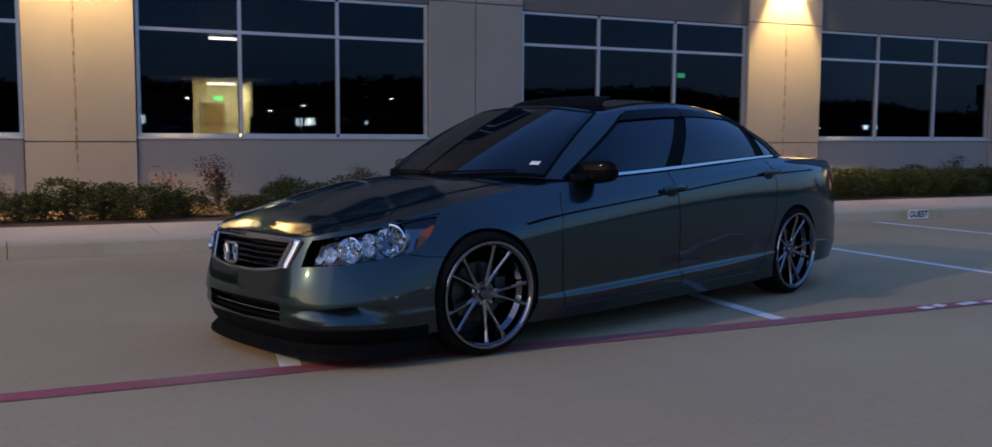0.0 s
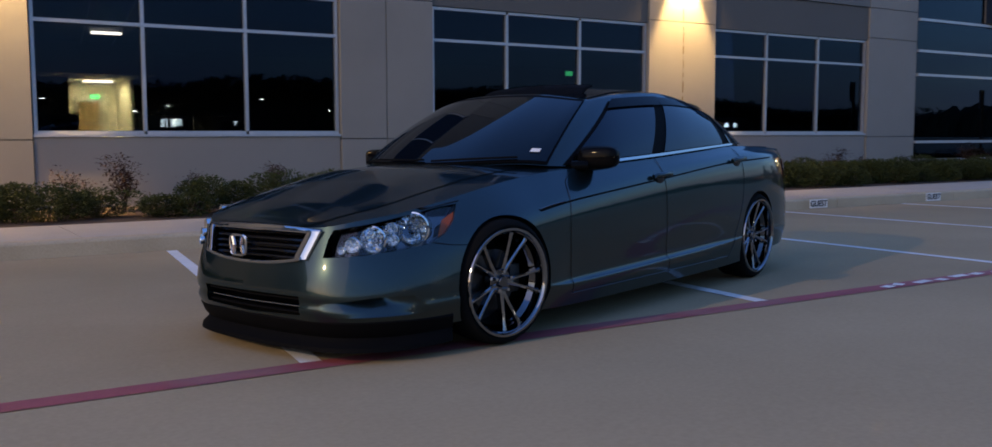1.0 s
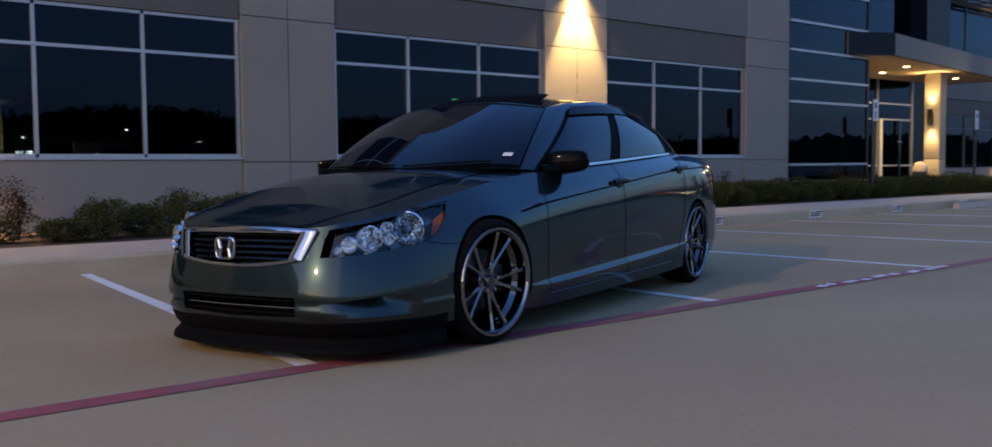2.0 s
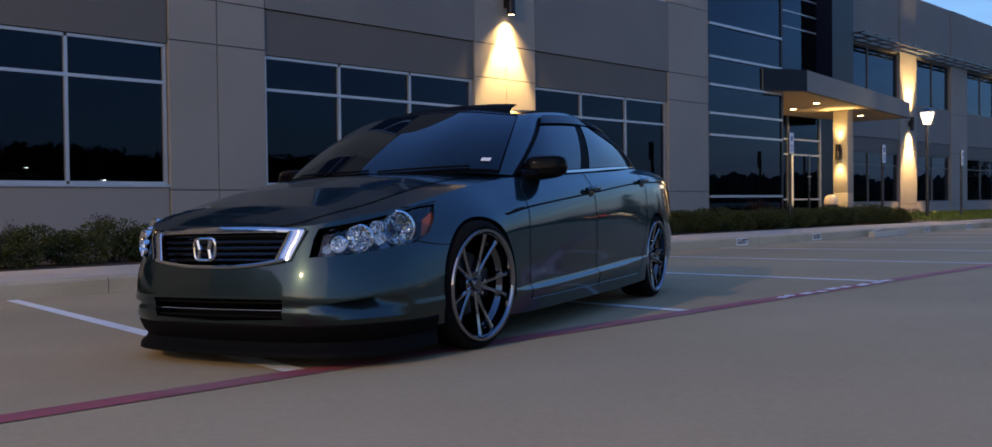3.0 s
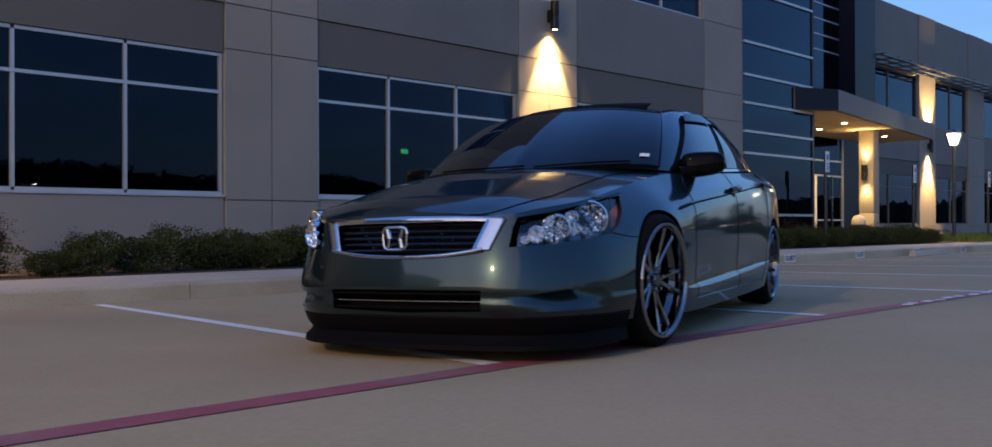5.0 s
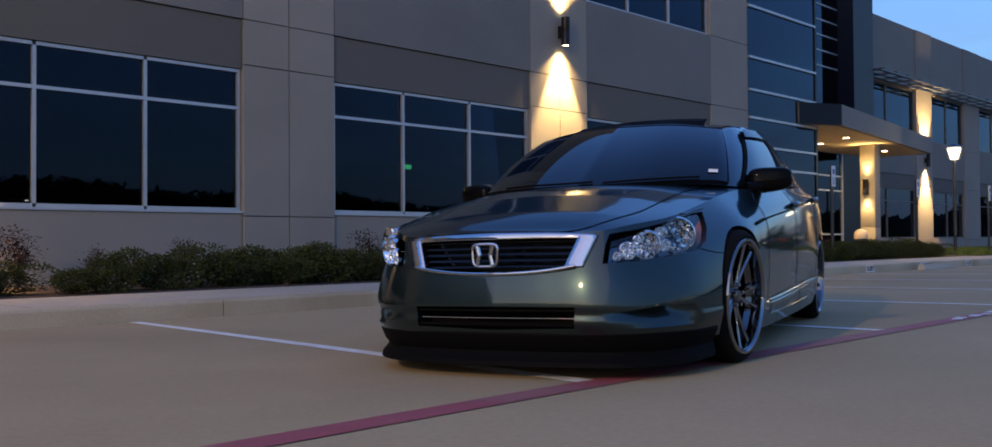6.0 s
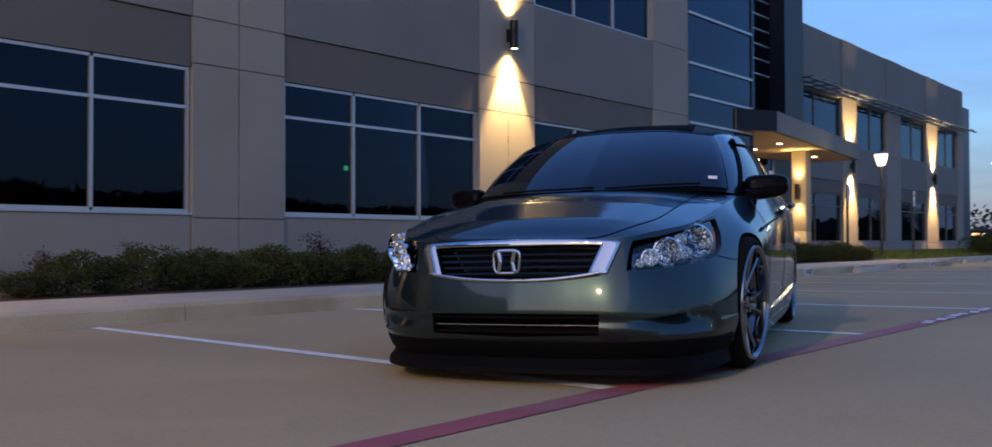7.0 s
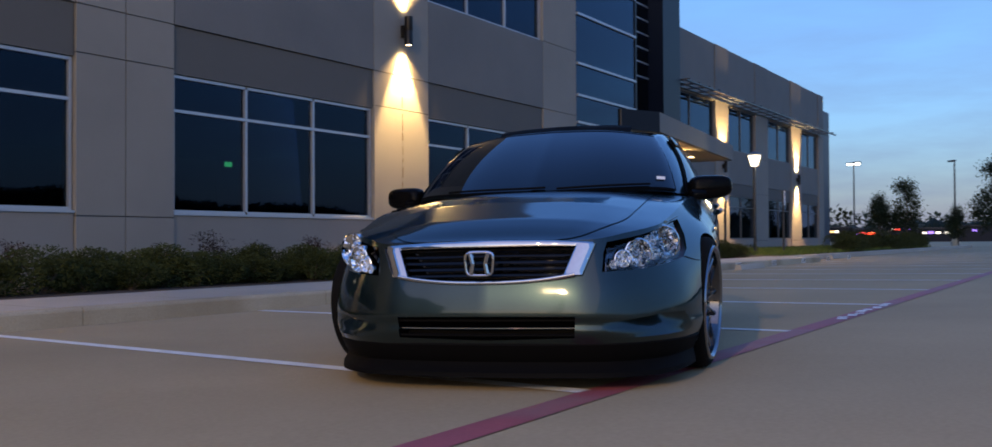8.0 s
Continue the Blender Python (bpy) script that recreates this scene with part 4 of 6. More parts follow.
def build_glazing(car):
    # windscreen and rear window run across the middle
    def across(name, i1, lo, hi, label, rear=False, mat=CARGLASS, lift=0.01):
        verts, n, m = [], 81, 25
        for k in range(n):
            t = -1 + 2 * k / (n - 1)
            for q in range(m):
                s = q / (m - 1)
                lim = i1 + 3.0 * (1 - s) if not rear else P_CAB - 1 - i1
                f = lo(abs(t)) * (1 - s) + hi(abs(t)) * s
                a = abs(t) * lim
                p, nn = cab_at(a if not rear else P_CAB - 1 - a, f)
                p = p + nn * lift
                verts.append((p[0], math.copysign(p[1], t), p[2]))
        return mesh_object(name, verts, grid_faces(n, m), mat, car, 60, label)

    across("windscreen_border", 31.7, lambda t: 0.015, lambda t: 0.97, "black border round the windscreen", mat=MATTBLACK, lift=0.006)
    ws = across("windscreen", 30.4, lambda t: 0.035, lambda t: 0.925, "dark tinted windscreen")
    across("rear_window", P_CAB - 1 - 31, lambda t: 0.05, lambda t: 0.93, "dark tinted rear window", rear=True)
    for side in (-1, 1):
        cab_patch("window_surround", 40, 108.5, lambda t: 0.015, lambda t: 0.885 - 0.2 * max(0, t - 0.86) / 0.14, MATTBLACK, car, side, 0.008, 61, 17,
                  fa=lambda s: 41 + 11.4 * s ** 1.1, fb=lambda s: 111 - 8 * s)
        cab_patch("front_side_window", 44, 74, lambda t: 0.05, lambda t: 0.8 + 0.02 * t, CARGLASS, car, side, 0.013, 25, 11, fa=lambda s: 43 + 11 * s ** 1.1, fb=lambda s: 69.2 + 4.0 * s)
        cab_patch("rear_side_window", 76, 97, lambda t: 0.05, lambda t: 0.82, CARGLASS, car, side, 0.013, 25, 11, fa=lambda s: 73 + 4.2 * s, fb=lambda s: 93.6 + 2.0 * s)
        cab_patch("quarter_window", 98, 106, lambda t: 0.05, lambda t: 0.8 - 0.22 * t, CARGLASS, car, side, 0.014, 13, 11, fa=lambda s: 97.2 + 2 * s, fb=lambda s: 108.2 - 5 * s)
        cab_patch("window_trim", 44, 111, lambda t: -0.0, lambda t: 0.035, CHROME, car, side, 0.02, 60, 3, "thin chrome strip under the windows", fa=lambda s: 43, fb=lambda s: 111.5)
        cab_patch("pillar_trim", 111, 112, lambda t: 0.0, lambda t: 0.62, CHROME, car, side, 0.02, 3, 15, "chrome strip", fa=lambda s: 110.5 - 5 * s ** 1.3, fb=lambda s: 112 - 5.4 * s ** 1.3)
        # rain visors
        cab_patch("rain_visor", 48, 74, lambda t: 0.74, lambda t: 0.885, SATINBLACK, car, side, 0.026, 25, 5, "dark smoked rain visor", fa=lambda s: 52 + 2 * s, fb=lambda s: 75)
        cab_patch("rain_visor", 76, 100, lambda t: 0.75, lambda t: 0.885 - 0.04 * t, SATINBLACK, car, side, 0.02, 25, 5, "dark smoked rain visor", fa=lambda s: 75.6, fb=lambda s: 97.5)
    # sticker behind the windscreen
    p, nn = cab_at(24.0, 0.13)
    q, _ = cab_at(27.6, 0.13)
    r, _ = cab_at(24.0, 0.175)
    r2, _ = cab_at(27.6, 0.175)
    flip = np.array([1, -1, 1])
    mesh_object("sticker", [(v + nn * 0.016) * flip for v in (p, q, r2, r)], [(0, 1, 2, 3)], WHITEPAINT, car, label="small pale sticker on the windscreen")
    # wipers and cowl
    for a, b in ((4, 22), (-18, 2)):
        bm = bmesh.new()
        run = []
        for k in range(9):
            i = a + (b - a) * k / 8
            pp, n2 = cab_at(abs(i), 0.035 + 0.02 * k / 8)
            run.append((pp + n2 * 0.02) * np.array([1, -1 if i > 0 else 1, 1]))
        tube_run(bm, run, 0.0055, 6)
        part("wiper", bm, MATTBLACK, car)
    # sunroof deflector and black roof panel
    def roof_pt(x, y, lift):
        c = spline(CABIN_TOP, P_CAB)
        k = int(np.argmin(abs(c[20:125, 0] - x))) + 20
        half, z = c[k, 1], c[k, 2]
        return (x, y, z + roof_lift(x, half, y / half) + lift)
    n, m = 13, 17
    verts = [roof_pt(1.16 + 1.1 * i / (n - 1), -0.55 + 1.1 * j / (m - 1), 0.004) for i in range(n) for j in range(m)]
    mesh_object("roof_panel", verts, grid_faces(n, m), SATINBLACK, car, 40, "black roof panel")
    verts, faces = [], []
    for j in range(17):
        y = -0.42 + 0.84 * j / 16
        b = 0.05 * (1 - (y / 0.42) ** 2)
        for dx, dz in ((0.0, 0.004), (0.05, 0.03), (0.12, 0.04), (0.13, 0.035), (0.06, 0.022), (0.01, 0.0)):
            verts.append(roof_pt(1.36 - b + dx, y, dz))
    mesh_object("sunroof_visor", verts, grid_faces(17, 6), MATTBLACK, car, 40, "smoked sunroof wind deflector")
    return ws


def tube_run(bm, pts, r, n=8):
    """One tube swept along pts, closed where they meet."""
    p = [Vector(q) for q in pts]
    loop = (p[0] - p[-1]).length < 1e-6
    if loop:
        p = p[:-1]
    rings = []
    side = None
    for k, q in enumerate(p):
        a = p[k - 1] if k or loop else q
        b = p[(k + 1) % len(p)] if k < len(p) - 1 or loop else q
        d = (b - a).normalized()
        ref = Vector((1, 0, 0)) if abs(d.x) < 0.9 else Vector((0, 0, 1))
        u = d.cross(ref).normalized()
        if side is not None and u.dot(side) < 0:
            u = -u
        side = u
        w = d.cross(u)
        rings.append([bm.verts.new(q + (u * math.cos(t) + w * math.sin(t)) * r) for t in (2 * math.pi * i / n for i in range(n))])
    for k in range(len(rings) if loop else len(rings) - 1):
        a, b = rings[k], rings[(k + 1) % len(rings)]
        for i in range(n):
            bm.faces.new((a[i], a[(i + 1) % n], b[(i + 1) % n], b[i]))
    if not loop:
        bm.faces.new(rings[0])
        bm.faces.new(rings[-1])
    bmesh.ops.recalc_face_normals(bm, faces=bm.faces)


def nose_x(y, z):
    """Foremost place of the body at that width and height."""
    d = (LOW[:60, :, 1] - abs(y)) ** 2 + (LOW[:60, :, 2] - z) ** 2
    a, b = np.unravel_index(np.argmin(d), d.shape)
    return LOW[a, b, 0]


def ribbon(name, pts, width_vecs, mat, car, thick=0.01, label="", smooth=40, flat=False):
    """A bar along pts; width_vecs give the half width vector at each; closed in section, rounded in front."""
    verts = []
    for p, w in zip(pts, width_vecs):
        p, w = np.array(p, float), np.array(w, float)
        f = np.array([-thick, 0, 0])
        for s, d in ((-1, 0.0), (-0.94, 0.8), (-0.86, 1.0), (0.86, 1.0), (0.94, 0.8), (1, 0.0), (1, -1.0), (-1, -1.0)) if flat else ((-1, 0.0), (-0.85, 0.8), (-0.4, 1.0), (0.4, 1.0), (0.85, 0.8), (1, 0.0), (1, -1.0), (-1, -1.0)):
            verts.append(p + w * s + f * d)
    m = 8
    faces = []
    for i in range(len(pts) - 1):
        for k in range(m):
            faces.append((i * m + k, i * m + (k + 1) % m, (i + 1) * m + (k + 1) % m, (i + 1) * m + k))
    faces += [tuple(range(m)), tuple(range((len(pts) - 1) * m, len(pts) * m))]
    return mesh_object(name, verts, faces, mat, car, smooth, label)


def build_front(car):
    # grille: dark back, slats and a chrome surround
    g = box("grille", -0.745, -0.735, -0.45, 0.45, 0.42, 0.6, GLOSSBLACK, car)
    for k in range(5):
        z = 0.462 + 0.0265 * k
        half = float(np.interp(z, [0.44, 0.5, 0.585], [0.34, 0.385, 0.425]))
        ys = np.linspace(-half, half, 17)
        ribbon("slat", [(nose_x(y, z) + 0.035, y, z + 0.004 * math.cos(y * 3)) for y in ys], [(0.004, 0, 0.0085)] * 17, GLOSSBLACK, g, 0.02)
    # chrome surround
    ys = np.linspace(-0.445, 0.445, 31)
    ribbon("grille_trim", [(nose_x(y, 0.59) - 0.002, y, 0.5945 - 0.03 * (abs(y) / 0.445) ** 3 * 0.35) for y in ys], [(0.004, 0, 0.011 + 0.005 * (1 - abs(y) / 0.5)) for y in ys], CHROME, g, 0.012, "chrome upper bar")
    ys = np.linspace(-0.375, 0.375, 31)
    ribbon("grille_trim", [(nose_x(y, 0.45) - 0.002, y, 0.437 + 0.03 * (abs(y) / 0.375) ** 2.5) for y in ys], [(0, 0, 0.008)] * 31, CHROME, g, 0.012, "chrome lower bar")
    for side in (-1, 1):
        a = [(nose_x(0.415, 0.585) * (1 - t) + nose_x(0.37, 0.465) * t - 0.004, side * (0.418 - 0.05 * t), 0.587 - 0.122 * t) for t in np.linspace(0, 1, 9)]
        ribbon("grille_trim", a, [(0.008, 0.04 * side, 0.0)] * 9, CHROME, g, 0.012, "chrome side bar", flat=True)
    # emblem: plain frame with a bar shape
    e = empty("emblem", (nose_x(0, 0.51) - 0.012, 0, 0.515))
    e.parent = g
    e_frame = bmesh.new()
    loop = []
    for k in range(33):
        a = 2 * math.pi * k / 32
        c, s = math.cos(a), math.sin(a)
        r = (abs(c) ** 5 + abs(s) ** 5) ** (-1 / 5)
        loop.append((0, 0.056 * c * r * (1 + 0.06 * s), 0.046 * s * r))
    tube_run(e_frame, loop, 0.0065, 8)
    part("emblem_frame", e_frame, CHROME, e)
    bm = bmesh.new()
    for s in (-1, 1):
        tube_run(bm, [(0, s * 0.036, 0.039), (0, s * 0.026, 0), (0, s * 0.033, -0.039)], 0.011, 8)
    part("emblem_badge", bm, CHROME, e)
    # lower intake
    i = box("intake", -0.765, -0.755, -0.4, 0.4, 0.19, 0.31, MATTBLACK, car)
    for z, mat, r in ((0.285, MATTBLACK, 0.006), (0.254, CHROME, 0.0045), (0.225, MATTBLACK, 0.006)):
        ys = np.linspace(-0.372, 0.372, 13)
        ribbon("intake_bar", [(nose_x(y, z) + 0.03, y, z) for y in ys], [(0, 0, r)] * 13, mat, i, 0.012)
    # black lip below the bumper
    n = 79
    rows = []
    dens = spline(SILLINE, P_LOW)
    for k in range(n):
        t = k / (n - 1)
        idx = abs(-1 + 2 * t) * 52
        a = int(idx)
        f = idx - a
        p = dens[a] * (1 - f) + dens[a + 1] * f
        sgn = -1 if t < 0.5 else 1
        d = p[:2] - np.array([0.25, 0])
        d = d / np.linalg.norm(d)
        back = min(1.0, max(0.0, (p[0] + 0.6) / 0.3))
        low = 0.055 + 0.015 * back
        prof = [(0.0, 0.206), (0.02, 0.2), (0.026, 0.186), (0.006, 0.14), (-0.016, low + 0.06), (-0.004, low + 0.04), (0.02, low + 0.02), (0.024, low), (-0.06, low)]
        for o, z in prof:
            o = o * (1 - 0.8 * back) if z < 0.15 else o
            rows.append((p[0] + d[0] * o, sgn * (p[1] + d[1] * o), z))
    mesh_object("front_lip", rows, grid_faces(n, 9), MATTBLACK, car, 30, "matt black lip under the bumper")
    # bumper side pockets and shut lines
    for side in (-1, 1):
        side_strip("bumper_gap", [(-0.42, 0.525), (-0.33, 0.51), (-0.25, 0.505)], 0.0032, GLOSSBLACK, car, side, 0.0045)
    build_lamps(car)


def facet_bowl(name, r, depth, mat, parent):
    """A bowl of many small flat mirrors with a narrow rim; opens towards local -y."""
    rng = random.Random(int(r * 10000))
    n, rows = 28, [(1.1, depth), (1.1, -0.002), (1.02, -0.004), (0.98, 0.002), (0.8, 0.42 * depth), (0.62, 0.66 * depth), (0.42, 0.84 * depth), (0.2, 0.95 * depth)]
    verts, faces = [], []
    for j, (f, y) in enumerate(rows):
        for k in range(n):
            a = 2 * math.pi * (k + 0.5 * (j % 2) * (j > 3)) / n
            w = rng.uniform(-0.2, 0.2) * depth if j > 3 else 0
            verts.append((r * f * math.cos(a), y + w, r * f * math.sin(a)))
    for j in range(len(rows) - 1):
        for k in range(n):
            a, b, c, d = j * n + k, j * n + (k + 1) % n, (j + 1) * n + (k + 1) % n, (j + 1) * n + k
            faces += [(a, b, c, d)] if j < 3 else [(a, b, c), (a, c, d)]
    faces.append(tuple(range((len(rows) - 1) * n, len(rows) * n)))
    return mesh_object(name, verts, faces, mat, parent, 0)


def build_lamps(car):
    tree = BVHTree.FromBMesh(SOLID)
    for side in (-1, 1):
        flip = 1 if side < 0 else -1
        def surf(a, z, lift):
            o = hl_point(a, z, -1.5, side)
            d = Vector((HL_D[0], HL_D[1] * flip, 0))
            hit, nrm, _, _ = tree.ray_cast(Vector(o), d)
            if hit is None:
                hit = Vector(hl_point(a, z, -0.9, side))
            return np.array(hit) - np.array(d) * lift
        out = spline(HL_OUT + [HL_OUT[0]], 73)[:-1]
        cen = np.array([-0.03, 0.575])
        rings, m = 9, 72
        lamp = empty("headlight")
        lamp.parent = car
        verts, faces = [], []
        for r in range(rings):
            f = 1.0 - r / rings
            for a, z in out:
                q = cen + (np.array([a, z]) - cen) * f
                verts.append(surf(q[0], q[1], 0.004))
        verts.append(surf(cen[0], cen[1], 0.004))
        for r in range(rings - 1):
            for k in range(m):
                k2 = (k + 1) % m
                faces.append((r * m + k, r * m + k2, (r + 1) * m + k2, (r + 1) * m + k))
        faces += [((rings - 1) * m + k, (rings - 1) * m + (k + 1) % m, rings * m) for k in range(m)]
        lens = mesh_object("lens", verts, faces, LENS, lamp, 60, "clear lens")
        lens.visible_shadow = False
        # housing behind, following the lens 6 cm in
        hv = [v + np.array([HL_D[0], HL_D[1] * flip, 0]) * 0.062 for v in verts]
        mesh_object("housing", hv, faces, DARKCHROME, lamp, 60)
        ring = [v * 1.0 for v in verts[:m]] + list(hv[:m])
        mid = sum(np.array(v) for v in ring) / len(ring)
        mesh_object("bezel", [np.array(v) + (mid - np.array(v)) * 0.008 for v in ring], [(k, (k + 1) % m, m + (k + 1) % m, m + k) for k in range(m)], DARKCHROME, lamp, 60)
        def bowl(a, z, r, mat, depth=0.05, name="reflector"):
            ob = facet_bowl(name, r, depth, mat, lamp)
            c = surf(a, z, -0.012)
            d = Vector((HL_D[0] * 1.3, HL_D[1] * flip * 0.55, 0)).normalized()
            ob.matrix_local = Matrix.Translation(c) @ d.to_track_quat("Y", "Z").to_matrix().to_4x4()
            return ob
        bowl(0.036, 0.586, 0.07, REFLECTOR, 0.055)
        bowl(-0.15, 0.545, 0.056, REFLECTOR, 0.05)
        bowl(-0.064, 0.592, 0.027, REFLECTOR, 0.024)
        bowl(-0.06, 0.54, 0.026, REFLECTOR, 0.022)
        bowl(-0.24, 0.522, 0.034, REFLECTOR, 0.026)
        bowl(-0.29, 0.5, 0.018, REFLECTOR, 0.018)
        for a, z, r in ((0.036, 0.586, 0.016), (-0.15, 0.545, 0.014)):
            bm = bmesh.new()
            bmesh.ops.create_icosphere(bm, subdivisions=2, radius=r, matrix=Matrix.Translation(surf(a, z, -0.03)))
            part("bulb", bm, CHROME, lamp, smooth=60)
        # amber corner
        av = []
        for i in range(7):
            for j in range(6):
                t, s = i / 6, j / 5
                a = 0.14 + 0.03 * s + 0.085 * t * (1 - 0.15 * s)
                z = 0.532 + 0.085 * s + 0.04 * t
                av.append(surf(a, z, -0.012))
        mesh_object("indicator", av, grid_faces(7, 6), AMBER, lamp, 50, "amber corner indicator")


def build_side_details(car):
    for side in (-1, 1):
        # character line: its groove's shade as a black strip; shut lines, sill line
        side_strip("swage_line", [(0.26, 0.635), (0.5, 0.668), (0.8, 0.697), (1.5, 0.757), (2.38, 0.83), (3.2, 0.862)], 0.009, MATTBLACK, car, side, 0.006)
        # thin dark chrome sliver at the front of the character line
        side_strip("fender_badge", [(0.25, 0.64), (0.34, 0.655), (0.46, 0.67)], 0.006, DARKCHROME, car, side, 0.007, "slim dark chrome sliver on the fender")
        side_strip("door_gap", [(0.52, 0.19), (0.5, 0.4), (0.5, 0.6), (0.54, 0.75), (0.62, 0.81)], 0.0032, GLOSSBLACK, car, side, 0.0045)
        side_strip("door_gap", [(1.56, 0.19), (1.53, 0.4), (1.52, 0.65), (1.5, 0.87)], 0.0032, GLOSSBLACK, car, side, 0.0045)
        side_strip("door_gap", [(2.42, 0.19), (2.5, 0.33), (2.62, 0.55), (2.66, 0.75), (2.62, 0.93)], 0.0032, GLOSSBLACK, car, side, 0.0045)
        side_strip("sill_gap", [(0.5, 0.195), (1.2, 0.2), (2.4, 0.21)], 0.0032, GLOSSBLACK, car, side, 0.0045)
        side_strip("hood_gap", [(-0.58, 0.648), (-0.4, 0.672), (-0.2, 0.702)], 0.004, GLOSSBLACK, car, side, 0.0045)
        for x, z in ((1.47, 0.765), (2.58, 0.842)):
            h = bmesh.new()
            p = [on_side(x - 0.105 + 0.21 * k / 10, z + 0.014 * k / 10, 0.014 + 0.022 * math.sin(math.pi * k / 10) ** 0.6, side) for k in range(11)]
            tube_run(h, p, 0.0155, 10)
            ob = part("door_handle", h, PAINT, car, smooth=50)
            c = on_side(x - 0.02, z - 0.006, 0.002, side)
            bm = bmesh.new()
            bmesh.ops.create_uvsphere(bm, u_segments=16, v_segments=8, radius=1.0, matrix=Matrix.Translation(c) @ Matrix.Diagonal((0.062, 0.007, 0.034, 1)))
            part("handle_cup", bm, GLOSSBLACK, ob, smooth=60)
        # mirror: rounded shell on a stalk
        bm = bmesh.new()
        bmesh.ops.create_uvsphere(bm, u_segments=32, v_segments=20, radius=1.0)
        for v in bm.verts:
            q = [math.copysign(abs(t) ** 0.55, t) for t in v.co]
            out = q[1] * side
            v.co = (q[0] * (0.075 - 0.018 * out) if q[0] < 0 else q[0] * 0.03, q[1] * 0.118, q[2] * (0.066 - 0.008 * out) + 0.006 * out)
        bmesh.ops.rotate(bm, cent=(0, 0, 0), matrix=Matrix.Rotation(radians(-8 * side), 3, "Z"), verts=bm.verts)
        bmesh.ops.translate(bm, vec=(0.83, side * 0.895, 0.888), verts=bm.verts)
        mir = part("wing_mirror", bm, SATINBLACK, car, "gloss black wing mirror", 50)
        bm = bmesh.new()
        tube_run(bm, [(0.7, side * 0.79, 0.845), (0.76, side * 0.86, 0.85)], 0.03, 10)
        part("stalk", bm, SATINBLACK, mir, smooth=50)
        bm = bmesh.new()
        add_box(bm, 0.857, 0.862, side * 0.9 - 0.085, side * 0.9 + 0.085, 0.845, 0.925, 0.002)
        part("mirror_glass", bm, CHROME, mir)
        # rear lamp
        av = []
        for i in range(9):
            for j in range(6):
                t, s = i / 8, j / 5
                av.append(on_side(3.5 + 0.36 * t + 0.03 * s, 0.7 + 0.15 * s - 0.0 * t, 0.004, side))
        mesh_object("tail_lamp", av, grid_faces(9, 6), TAILRED, car, 50, "red tail lamp")
    # boot lip
    ys = np.linspace(-0.62, 0.62, 25)
    ribbon("boot_spoiler", [(3.86 - 0.18 * (abs(y) / 0.62) ** 3, y, 0.945 - 0.012 * (abs(y) / 0.62) ** 2) for y in ys], [(0.05, 0, 0.008)] * 25, GLOSSBLACK, car, 0.03, "black boot lip spoiler")


